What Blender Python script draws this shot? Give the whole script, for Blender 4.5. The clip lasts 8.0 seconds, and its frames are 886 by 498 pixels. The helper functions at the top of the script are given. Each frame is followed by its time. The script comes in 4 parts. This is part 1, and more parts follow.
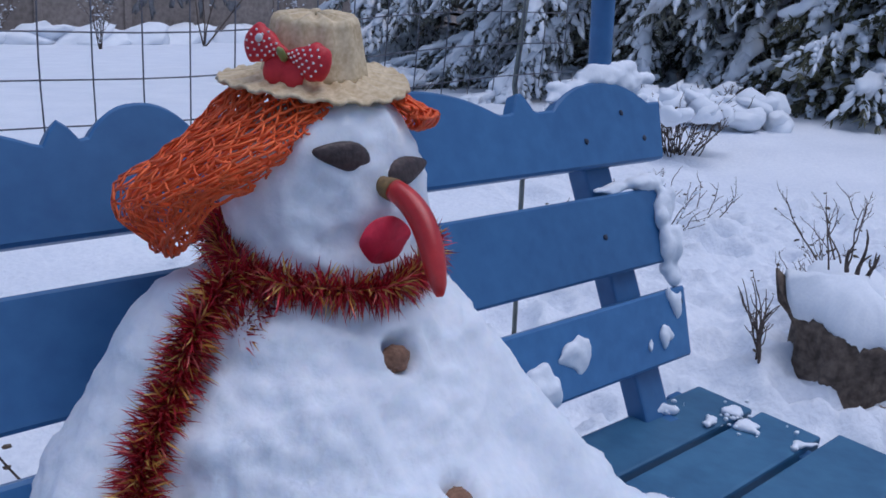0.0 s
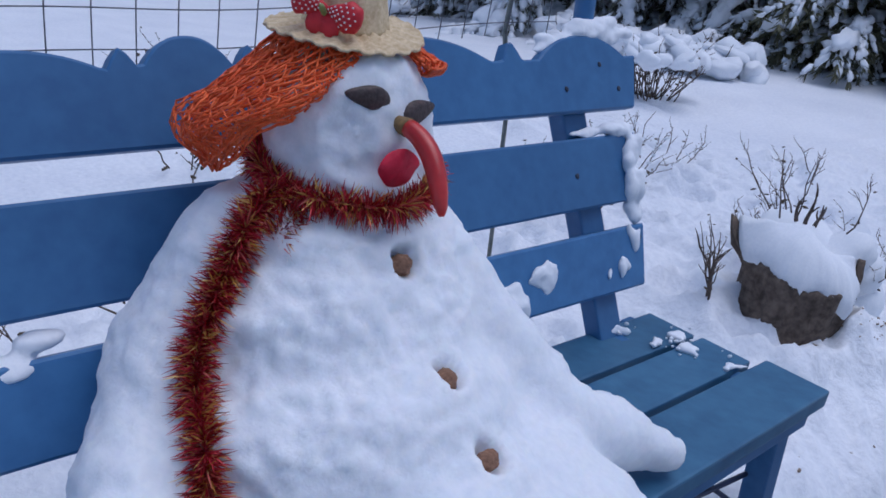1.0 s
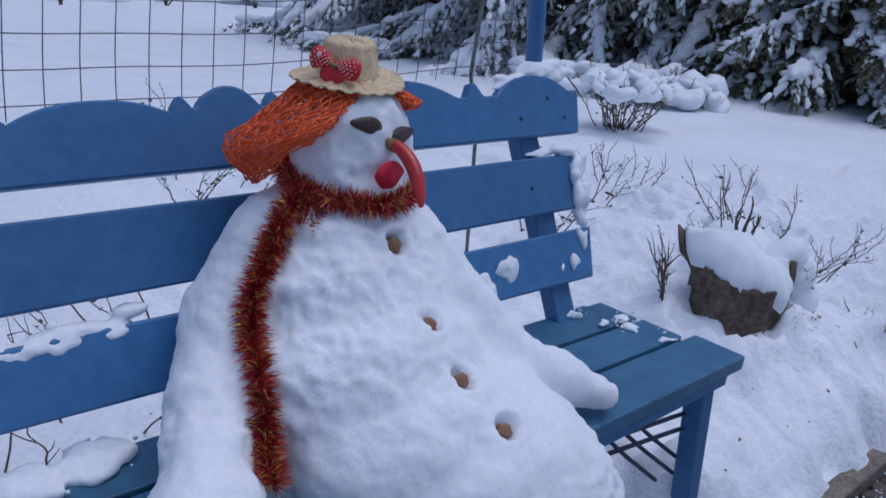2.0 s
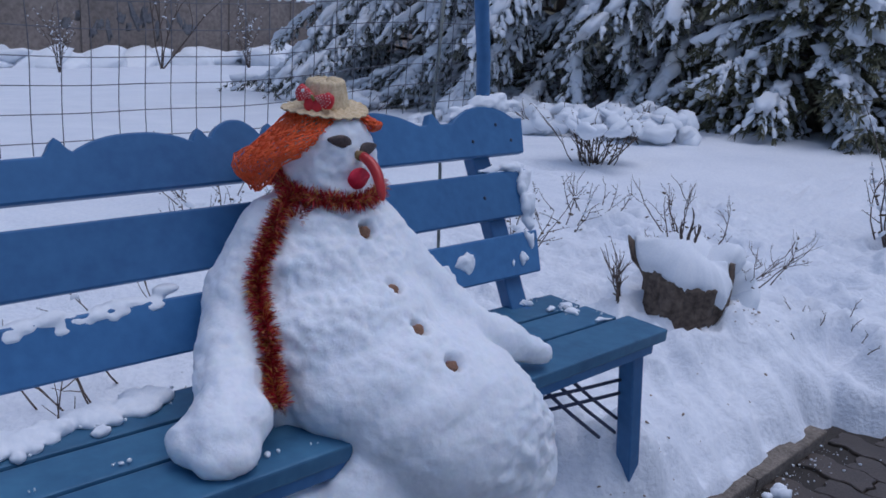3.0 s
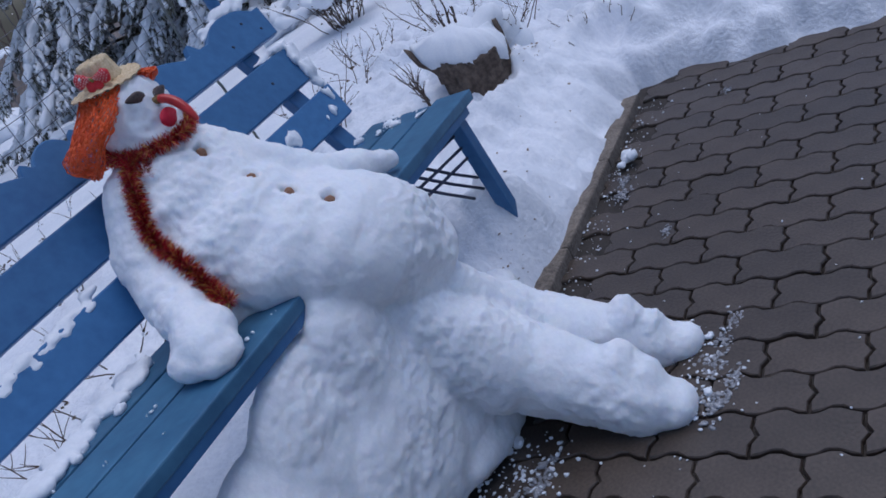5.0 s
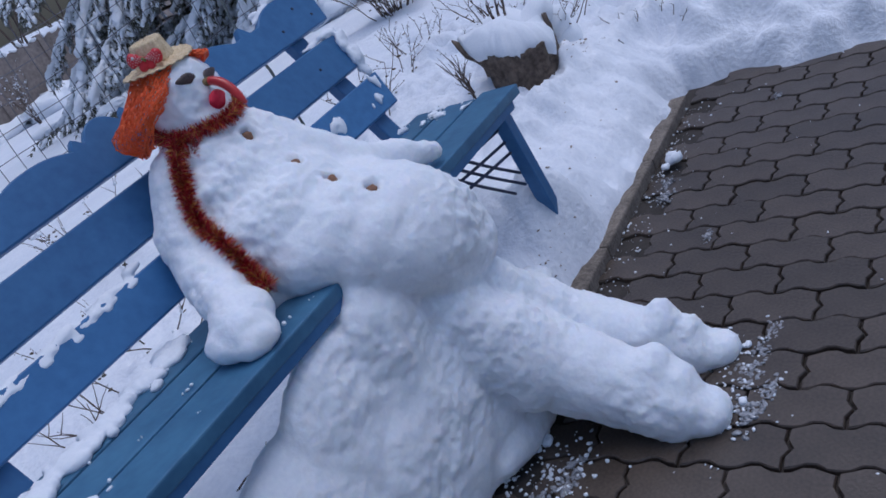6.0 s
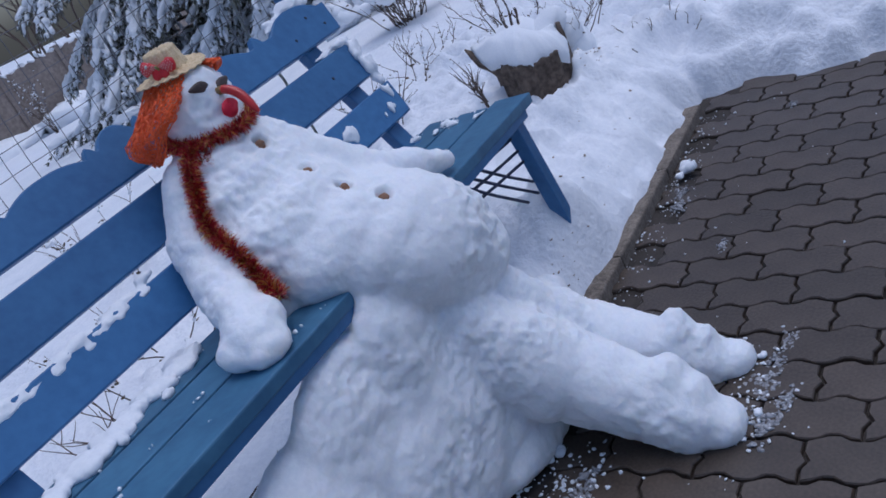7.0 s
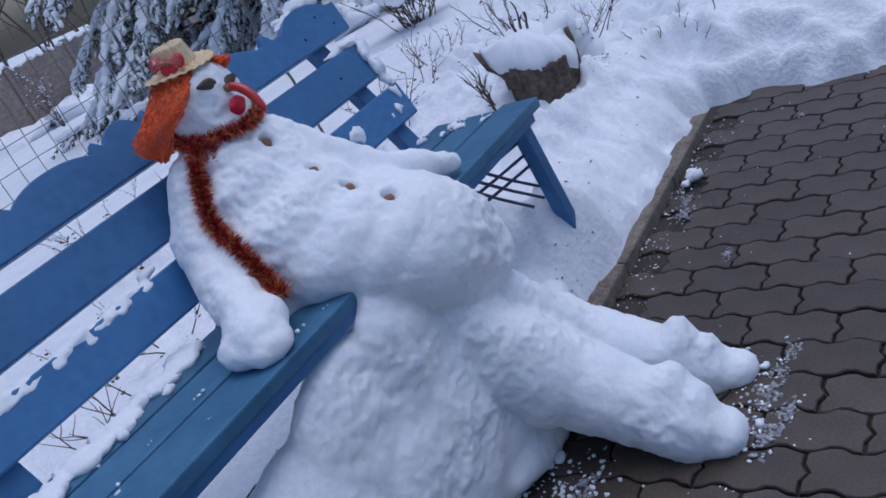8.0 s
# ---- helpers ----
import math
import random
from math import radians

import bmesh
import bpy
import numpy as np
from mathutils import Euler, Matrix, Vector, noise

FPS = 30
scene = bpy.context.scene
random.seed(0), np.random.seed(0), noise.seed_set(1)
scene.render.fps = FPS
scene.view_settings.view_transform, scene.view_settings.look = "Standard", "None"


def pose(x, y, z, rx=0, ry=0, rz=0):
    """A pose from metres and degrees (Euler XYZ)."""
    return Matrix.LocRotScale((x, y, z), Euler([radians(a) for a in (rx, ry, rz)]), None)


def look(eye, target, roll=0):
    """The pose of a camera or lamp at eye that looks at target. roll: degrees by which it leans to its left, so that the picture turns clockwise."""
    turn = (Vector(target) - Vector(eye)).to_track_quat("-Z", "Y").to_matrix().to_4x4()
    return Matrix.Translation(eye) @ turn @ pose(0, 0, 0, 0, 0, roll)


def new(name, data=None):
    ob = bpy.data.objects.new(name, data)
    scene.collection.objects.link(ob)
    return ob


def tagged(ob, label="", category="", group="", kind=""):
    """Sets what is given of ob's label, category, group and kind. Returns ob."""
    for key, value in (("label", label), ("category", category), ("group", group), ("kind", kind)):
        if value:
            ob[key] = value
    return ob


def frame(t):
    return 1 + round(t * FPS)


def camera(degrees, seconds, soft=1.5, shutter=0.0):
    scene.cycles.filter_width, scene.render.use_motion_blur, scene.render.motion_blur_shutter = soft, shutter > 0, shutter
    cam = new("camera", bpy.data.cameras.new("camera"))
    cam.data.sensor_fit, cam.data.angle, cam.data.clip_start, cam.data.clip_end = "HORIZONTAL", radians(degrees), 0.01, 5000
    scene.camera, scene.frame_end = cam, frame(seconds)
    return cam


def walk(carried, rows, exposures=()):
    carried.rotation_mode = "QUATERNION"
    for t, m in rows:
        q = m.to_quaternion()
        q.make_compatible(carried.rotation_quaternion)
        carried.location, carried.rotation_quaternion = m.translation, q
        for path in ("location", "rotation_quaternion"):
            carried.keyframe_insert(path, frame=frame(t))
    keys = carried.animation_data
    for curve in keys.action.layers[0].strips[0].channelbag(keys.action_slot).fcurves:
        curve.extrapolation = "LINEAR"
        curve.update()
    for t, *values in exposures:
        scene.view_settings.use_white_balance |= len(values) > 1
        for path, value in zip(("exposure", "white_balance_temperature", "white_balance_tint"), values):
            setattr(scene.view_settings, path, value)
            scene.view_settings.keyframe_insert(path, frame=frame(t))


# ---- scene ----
cam = camera(54.0, 8.0, soft=1.65)
PATH = [
    (0, (-1.112, -0.261, 1.115), (0.217, 1.096, 0.489), 4.6),
    (0.5, (-1.136, -0.242, 1.119), (0.215, 1.061, 0.43), 6.8),
    (1, (-1.225, -0.34, 1.157), (0.126, 0.917, 0.387), 8.9),
    (2.5, (-1.53, -0.679, 1.219), (-0.124, 0.601, 0.599), 5.8),
    (3, (-1.631, -0.837, 1.229), (-0.223, 0.461, 0.652), 4.6),
    (3.5, (-1.719, -0.917, 1.232), (-0.297, 0.36, 0.641), -2.0),
    (4, (-1.808, -0.983, 1.216), (-0.231, 0.044, 0.538), -17.8),
    (4.5, (-1.887, -1.064, 1.191), (-0.348, -0.113, 0.338), -28.6),
    (5, (-1.89, -1.015, 1.194), (-0.401, 0.016, 0.346), -28.3),
    (6.5, (-1.886, -1.009, 1.203), (-0.443, 0.107, 0.382), -26.5),
    (7, (-1.883, -1.008, 1.197), (-0.437, 0.117, 0.395), -26.6),
    (8, (-1.881, -1.004, 1.197), (-0.435, 0.126, 0.402), -25.3),
]
walk(cam, [(t, look(eye, target, roll)) for t, eye, target, roll in PATH], [(t, stops, 5480, 13) for t, stops in ((0, -0.28), (1, -0.30), (2.5, -0.48), (3.5, -0.50), (4, -0.48), (5, -0.38), (6.5, -0.32), (8, -0.30))])

# ---- world and light: a pale winter sky, low weak sun behind haze ----
SUN_EL = radians(75)
world = bpy.data.worlds.new("winter_sky")
scene.world = world
world.use_nodes = True
wn = world.node_tree
sky = wn.nodes.new("ShaderNodeTexSky")
sky.sky_type = "NISHITA"
sky.sun_disc = False
sky.sun_elevation, sky.sun_rotation = SUN_EL, radians(124)
sky.air_density, sky.dust_density, sky.ozone_density = 1.0, 3.0, 1.5
wn.links.new(sky.outputs[0], wn.nodes["Background"].inputs[0])
wn.nodes["Background"].inputs[1].default_value = 0.12
sun_data = bpy.data.lights.new("sun", "SUN")
sun_data.energy, sun_data.angle, sun_data.color = 1.0, radians(60), (1.0, 0.96, 0.92)
sun = new("sun", sun_data)
sun.matrix_world = look((0.9, -0.6, 6.0), (0, 0, 0))


# ---- materials ----
def surface(name, c1, c2, scale=6.0, rough=0.6, bump=0.15, fine=60.0, metal=0.0, spec=0.5, vary=0.0, island=0.0, dist=0.004, chips=0.0):
    """Two colours mixed by a coarse and a fine noise, with relief from both."""
    m = bpy.data.materials.new(name)
    m.use_nodes = True
    n, l = m.node_tree.nodes, m.node_tree.links
    b = n["Principled BSDF"]
    co = n.new("ShaderNodeTexCoord")
    a1, a2 = n.new("ShaderNodeTexNoise"), n.new("ShaderNodeTexNoise")
    a1.inputs["Scale"].default_value, a1.inputs["Detail"].default_value = scale, 4
    a2.inputs["Scale"].default_value, a2.inputs["Detail"].default_value = fine, 5
    for a in (a1, a2):
        l.new(co.outputs["Object"], a.inputs["Vector"])
    add = n.new("ShaderNodeMath")
    add.operation = "MULTIPLY_ADD"
    add.inputs[1].default_value = 0.55
    l.new(a2.outputs[0], add.inputs[0])
    half = n.new("ShaderNodeMath")
    half.operation = "MULTIPLY"
    half.inputs[1].default_value = 0.45
    l.new(a1.outputs[0], half.inputs[0])
    l.new(half.outputs[0], add.inputs[2])
    ramp = n.new("ShaderNodeValToRGB")
    ramp.color_ramp.elements[0].position, ramp.color_ramp.elements[1].position = 0.36, 0.64
    ramp.color_ramp.elements[0].color, ramp.color_ramp.elements[1].color = (*c1, 1), (*c2, 1)
    l.new(add.outputs[0], ramp.inputs[0])
    col = ramp.outputs[0]
    for amount, kind, out in ((vary, "ShaderNodeObjectInfo", "Random"), (island, "ShaderNodeNewGeometry", "Random Per Island")):
        if amount:
            src = n.new(kind)
            mr = n.new("ShaderNodeMapRange")
            mr.inputs[3].default_value, mr.inputs[4].default_value = 1 - amount, 1 + amount
            l.new(src.outputs[out], mr.inputs[0])
            hsv = n.new("ShaderNodeHueSaturation")
            l.new(mr.outputs[0], hsv.inputs["Value"])
            l.new(col, hsv.inputs["Color"])
            col = hsv.outputs[0]
    if chips:
        a3 = n.new("ShaderNodeTexNoise")
        a3.inputs["Scale"].default_value, a3.inputs["Detail"].default_value, a3.inputs["Roughness"].default_value = 13, 8, 0.75
        l.new(co.outputs["Object"], a3.inputs["Vector"])
        cut = n.new("ShaderNodeMapRange")
        cut.inputs[1].default_value, cut.inputs[2].default_value = chips, chips + 0.02
        l.new(a3.outputs[0], cut.inputs[0])
        mix = n.new("ShaderNodeMix")
        mix.data_type = "RGBA"
        l.new(cut.outputs[0], mix.inputs["Factor"])
        l.new(col, mix.inputs[6])
        mix.inputs[7].default_value = (0.11, 0.085, 0.075, 1)
        col = mix.outputs[2]
    l.new(col, b.inputs["Base Color"])
    b.inputs["Roughness"].default_value, b.inputs["Metallic"].default_value = rough, metal
    b.inputs["Specular IOR Level"].default_value = spec
    bp = n.new("ShaderNodeBump")
    bp.inputs["Strength"].default_value, bp.inputs["Distance"].default_value = bump, dist
    l.new(add.outputs[0], bp.inputs["Height"])
    l.new(bp.outputs[0], b.inputs["Normal"])
    return m


def islands(name, colours, rough=0.4, metal=0.0):
    """Each separate strand takes one of the colours by chance."""
    m = bpy.data.materials.new(name)
    m.use_nodes = True
    n, l = m.node_tree.nodes, m.node_tree.links
    b = n["Principled BSDF"]
    g = n.new("ShaderNodeNewGeometry")
    ramp = n.new("ShaderNodeValToRGB")
    ramp.color_ramp.interpolation = "CONSTANT"
    el = ramp.color_ramp.elements
    el[0].color = (*colours[0][1], 1)
    el[1].position, el[1].color = colours[1][0], (*colours[1][1], 1)
    for p, c in colours[2:]:
        e = el.new(p)
        e.color = (*c, 1)
    l.new(g.outputs["Random Per Island"], ramp.inputs[0])
    l.new(ramp.outputs[0], b.inputs["Base Color"])
    b.inputs["Roughness"].default_value, b.inputs["Metallic"].default_value = rough, metal
    return m


SNOW = surface("snow", (0.80, 0.83, 0.88), (0.88, 0.90, 0.93), 9, 0.65, 0.35, 160, spec=0.3, dist=0.003)
BODY_SNOW = surface("packed_snow", (0.79, 0.82, 0.87), (0.87, 0.89, 0.93), 14, 0.6, 0.45, 130, spec=0.3, dist=0.004)
shade = BODY_SNOW.node_tree.nodes["Principled BSDF"]
shade.inputs["Subsurface Weight"].default_value, shade.inputs["Subsurface Scale"].default_value = 0.45, 0.02
shade.inputs["Subsurface Radius"].default_value = (0.7, 0.85, 1.0)
FIELD_SNOW = surface("field_snow", (0.74, 0.77, 0.83), (0.86, 0.88, 0.92), 2.2, 0.7, 0.6, 55, spec=0.25, dist=0.02)
PAINT = surface("blue_paint", (0.044, 0.130, 0.290), (0.062, 0.175, 0.365), 5, 0.42, 0.25, 45, spec=0.4, vary=0.10, dist=0.0015, chips=0.74)
# chipped bench blue, with the seat's greenish sky reflection put into the colour
SEATPAINT = surface("worn_sky_tinted_paint", (0.034, 0.108, 0.205), (0.062, 0.172, 0.290), 7, 0.45, 0.35, 30, spec=0.5, vary=0.10, dist=0.002, chips=0.70)
IRON = surface("dark_iron", (0.03, 0.04, 0.08), (0.05, 0.06, 0.12), 20, 0.5, 0.2, 90)
KNOT = surface("wood_knot", (0.02, 0.03, 0.06), (0.04, 0.05, 0.08), 60, 0.7, 0.2, 200)
PAVER = surface("concrete_paver", (0.044, 0.032, 0.024), (0.088, 0.066, 0.050), 9, 0.38, 0.6, 140, spec=0.55, vary=0.16, dist=0.003)
KERB = surface("kerb_concrete", (0.10, 0.082, 0.068), (0.26, 0.22, 0.18), 18, 0.85, 0.8, 120, dist=0.004)
SOIL = surface("dark_soil", (0.03, 0.026, 0.022), (0.06, 0.05, 0.045), 20, 0.9, 0.6, 90)
STRAW = surface("straw", (0.50, 0.36, 0.19), (0.76, 0.62, 0.40), 60, 0.6, 0.4, 300, island=0.12, dist=0.001)
NET = surface("orange_net", (0.84, 0.105, 0.018), (0.95, 0.18, 0.04), 40, 0.5, 0.1, 200, island=0.1)
PEPPER = surface("red_pepper_skin", (0.42, 0.018, 0.018), (0.60, 0.035, 0.028), 30, 0.28, 0.1, 90, spec=0.6)
STEM = surface("pepper_stem", (0.16, 0.10, 0.04), (0.28, 0.17, 0.06), 60, 0.7, 0.4, 200)
LIP = surface("red_petal", (0.62, 0.012, 0.045), (0.75, 0.02, 0.06), 60, 0.6, 0.4, 200)
EYE_SHELL = surface("dark_seed", (0.035, 0.022, 0.020), (0.08, 0.05, 0.045), 60, 0.5, 0.5, 220)
SLUSH = surface("grey_slush", (0.16, 0.16, 0.17), (0.46, 0.47, 0.50), 40, 0.35, 0.6, 160, spec=0.5, dist=0.003)
NUT = surface("nut_shell", (0.16, 0.075, 0.04), (0.32, 0.17, 0.10), 90, 0.7, 0.7, 260)
RIBBON = surface("red_ribbon", (0.50, 0.010, 0.020), (0.62, 0.02, 0.03), 60, 0.5, 0.2, 300)
DOT = surface("white_dot", (0.75, 0.72, 0.70), (0.85, 0.82, 0.80), 60, 0.6, 0.1, 200)
CRUMB = surface("brown_crumbs", (0.16, 0.11, 0.08), (0.34, 0.26, 0.20), 40, 0.8, 0.3, 120, island=0.3)
LEAF_GREEN = surface("ribbon_leaf", (0.16, 0.20, 0.05), (0.3, 0.33, 0.12), 90, 0.5, 0.3, 200)
BARK = surface("stump_bark", (0.062, 0.045, 0.035), (0.20, 0.150, 0.115), 22, 0.9, 1.0, 60, dist=0.012)
TWIG = surface("dry_twig", (0.05, 0.035, 0.028), (0.15, 0.11, 0.09), 30, 0.85, 0.3, 90)
DRYLEAF = surface("withered_leaf", (0.05, 0.035, 0.022), (0.14, 0.10, 0.06), 40, 0.8, 0.3, 120, island=0.3)
NEEDLE = surface("spruce_needles", (0.070, 0.076, 0.062), (0.165, 0.165, 0.130), 3, 0.7, 0.2, 40, island=0.35)
JUNIPER = surface("juniper_needles", (0.055, 0.060, 0.030), (0.140, 0.132, 0.075), 3, 0.7, 0.2, 40, island=0.35)
WIRE = surface("fence_wire", (0.10, 0.10, 0.12), (0.20, 0.20, 0.22), 30, 0.5, 0.2, 90, metal=0.5)
STAKE = surface("weathered_stake", (0.16, 0.17, 0.15), (0.30, 0.31, 0.28), 30, 0.8, 0.3, 90)
WALLCON = surface("aged_concrete", (0.17, 0.14, 0.12), (0.30, 0.25, 0.22), 0.8, 0.9, 0.5, 9, vary=0.12, dist=0.02)
GRAFFITI = surface("faded_graffiti", (0.11, 0.11, 0.12), (0.20, 0.20, 0.21), 2, 0.85, 0.2, 14)
TINSEL = islands("tinsel_foil", [(0, (0.38, 0.016, 0.026)), (0.34, (0.56, 0.035, 0.055)), (0.62, (0.16, 0.008, 0.014)), (0.72, (0.70, 0.36, 0.07)), (0.85, (0.80, 0.55, 0.16)), (0.93, (0.8, 0.22, 0.18))], 0.35, 0.35)


# ---- mesh helpers ----
class Acc:
    """Gathers loose pieces into one mesh."""

    def __init__(self):
        self.v, self.f = [], []

    def add(self, verts, faces):
        k = len(self.v)
        self.v.extend(tuple(p) for p in verts)
        self.f.extend(tuple(i + k for i in f) for f in faces)

    def mesh(self, name, smooth=True):
        me = bpy.data.meshes.new(name)
        me.from_pydata(self.v, [], self.f)
        me.update()
        if smooth:
            me.polygons.foreach_set("use_smooth", [True] * len(me.polygons))
        return me


def part(name, me, material, parent=None, label=""):
    if isinstance(me, Acc):
        me = me.mesh(name)
    elif isinstance(me, bmesh.types.BMesh):
        bm = me
        me = bpy.data.meshes.new(name)
        bm.to_mesh(me)
        bm.free()
    if material and not me.materials:
        me.materials.append(material)
    ob = new(name, me)
    if parent:
        ob.parent = parent
    return tagged(ob, label)


def thing(name, label, category, group="", kind="", at=(0, 0, 0)):
    ob = new(name)
    ob.location = at
    ob.empty_display_size = 0.05
    return tagged(ob, label, category, group, kind)


def beam(sx, sy, sz, bevel=0.004, seg=2):
    bm = bmesh.new()
    bmesh.ops.create_cube(bm, size=1, matrix=Matrix.Diagonal((sx, sy, sz, 1)))
    bmesh.ops.bevel(bm, geom=bm.edges[:], offset=bevel, segments=seg, affect="EDGES", profile=0.6)
    return bm


def ico(sub):
    bm = bmesh.new()
    bmesh.ops.create_icosphere(bm, subdivisions=sub, radius=1)
    v = [p.co.copy() for p in bm.verts]
    f = [[q.index for q in p.verts] for p in bm.faces]
    bm.free()
    return v, f


ICO1, ICO2, ICO3 = ico(1), ico(2), ico(3)
rng = random.Random(7)


def lump(acc, c, r, shape=ICO2, rough=0.18, turn=None):
    """An uneven lump of radii r about c."""
    o = Vector((rng.random() * 50, rng.random() * 50, 0))
    rot = turn or Euler((rng.random() * 0.6, rng.random() * 0.6, rng.random() * 6)).to_matrix()
    vs = []
    for p in shape[0]:
        k = 1 + rough * (noise.noise(p * 1.6 + o) + 0.6 * noise.noise(p * 4 + o))
        vs.append(Vector(c) + rot @ Vector((p.x * r[0], p.y * r[1], p.z * r[2])) * k)
    acc.add(vs, shape[1])


def tube(acc, pts, radii, sides=6):
    """A round tapering tube along points, with closed ends."""
    pts = [Vector(p) for p in pts]
    rings = []
    ref = Vector((0.31, 0.17, 0.93))
    for i, p in enumerate(pts):
        d = (pts[min(i + 1, len(pts) - 1)] - pts[max(i - 1, 0)]).normalized()
        a = d.cross(ref)
        if a.length < 0.05:
            a = d.cross(Vector((1, 0, 0)))
        a.normalize()
        b = d.cross(a)
        r = radii[i] if isinstance(radii, (list, tuple)) else radii
        rings.append([p + (a * math.cos(q) + b * math.sin(q)) * r for q in (2 * math.pi * k / sides for k in range(sides))])
    vs = [p for ring in rings for p in ring]
    fs = []
    for i in range(len(rings) - 1):
        for k in range(sides):
            fs.append((i * sides + k, i * sides + (k + 1) % sides, (i + 1) * sides + (k + 1) % sides, (i + 1) * sides + k))
    fs.append(tuple(range(sides - 1, -1, -1)))
    fs.append(tuple((len(rings) - 1) * sides + k for k in range(sides)))
    acc.add(vs, fs)


def smooth(x, a, b):
    t = min(1, max(0, (x - a) / (b - a)))
    return t * t * (3 - 2 * t)


# ---- ground ----
KA, KB = -0.066, -0.040


def kerb_line(x):
    return KA + KB * x


def fbm(x, y, s, o=0.0):
    return noise.noise((x * s, y * s, o)) + 0.5 * noise.noise((x * s * 2.1, y * s * 2.1, o + 3))


prints = [(rng.uniform(0.2, 4.5), rng.uniform(0.0, 2.6), rng.uniform(0.05, 0.11), rng.uniform(0.02, 0.05)) for _ in range(110)]
prints += [(rng.uniform(1.1, 3.5), rng.uniform(-2.0, 0.4), rng.uniform(0.05, 0.12), rng.uniform(0.02, 0.06)) for _ in range(70)]


def ground_z(x, y):
    edge = 0.012 + 0.055 * fbm(x, y, 4.5, 1.0) + 0.025 * fbm(x, y, 14, 5.0)
    s1 = y - kerb_line(x) - edge
    s2 = x - 1.05 - 0.10 * fbm(x, y, 2.6, 7.0) - 0.03 * fbm(x, y, 11, 9.0)
    s = max(s1, s2)
    paved = 0.012 if kerb_line(x) + 0.03 < y and x < 0.93 else -0.06
    if s <= 0 and y < 0.2:
        return paved
    z = 0.062 + (0.10 + 0.045 * smooth(x, -1.2, -0.3) * smooth(x, 3.0, 1.2)) * smooth(s, -0.02, 0.36) + 0.100 * math.exp(-((x - 0.02) ** 2 + (y - 0.08) ** 2) / 0.036) + 0.115 * math.exp(-((x - 0.92) ** 2 + (y - 0.45) ** 2) / 0.16)
    z += 0.018 * fbm(x, y, 2.2) + 0.010 * fbm(x, y, 7.0, 2.0)
    if -2.5 < x < 6 and -3 < y < 4:
        trod = smooth(s, 0.0, 0.12) * (1.0 if y < 1.0 else smooth(y, 2.2, 1.0)) * smooth(x, -0.9, -0.3)
        z += trod * (0.040 * (abs(fbm(x, y, 5.5, 11.0)) - 0.3) + 0.036 * fbm(x, y, 11.0, 4.0) * (0.5 + abs(fbm(x, y, 2.5, 17.0))))
        z += 0.0080 * fbm(x, y, 24.0, 4.0) * (0.5 + trod) + 0.005 * noise.noise((x * 46, y * 46, 6))
        for px, py, r, d in prints:
            q = ((x - px) ** 2 + (y - py) ** 2) / (r * r)
            if q < 4:
                z += d * (0.55 * math.exp(-(q - 1.6) ** 2 * 1.5) - math.exp(-q * q)) * smooth(s, 0.05, 0.3)
    z -= 0.085 * max(0, min(y, 26) - 2.0) * smooth(y, 1.5, 4)
    drift = 0.085 * math.exp(-((x - 0.04) ** 2 + (y - 0.05) ** 2) / 0.010) * smooth(s, 0.0, 0.04)
    return paved + (z - paved) * smooth(s, 0.0, 0.11) ** 0.75 + drift


def lines(a, b, step, lo, hi, grow=1.22):
    out = list(np.arange(a, b, step))
    d = step
    while out[-1] < hi:
        d *= grow
        out.append(out[-1] + d)
    d = step
    while out[0] > lo:
        d *= grow
        out.insert(0, out[0] - d)
    return [float(q) for q in out]


gx, gy = lines(-1.1, 2.9, 0.017, -70, 90, 1.12), lines(-0.9, 1.3, 0.017, -60, 160, 1.12)
ground = Acc()
ground.v = [(x, y, ground_z(x, y)) for y in gy for x in gx]
W = len(gx)
ground.f = [(j * W + i, j * W + i + 1, (j + 1) * W + i + 1, (j + 1) * W + i) for j in range(len(gy) - 1) for i in range(W - 1)]
tagged(part("ground", ground, FIELD_SNOW), "trampled snow lying over a garden and field", "ground", kind="structure")

# bedding under the pavers
bm = bmesh.new()
bmesh.ops.create_grid(bm, x_segments=1, y_segments=1, size=1, matrix=Matrix.Translation((-1.12, -2.25, -0.012)) @ Matrix.Diagonal((2.36, 2.28, 1, 1)))
bed = tagged(part("paving_bed", bm, SOIL), "dark damp sand in the paving joints", "ground", kind="structure")

# ---- bench ----
bench = thing("garden_bench", "long blue painted wooden bench with scalloped back standing in snow", "bench")
X0, X1 = -1.95, 0.0
LEAN_BACK = math.atan(0.5)


def on_back(x, z, off=0.0):
    """A point of the leaning back plane at height z, off metres in front of it."""
    return Vector((x, 0.29 + 0.5 * (z - 0.63), z)) + Vector((0, -math.cos(LEAN_BACK), math.sin(LEAN_BACK))) * (off - 0.022)


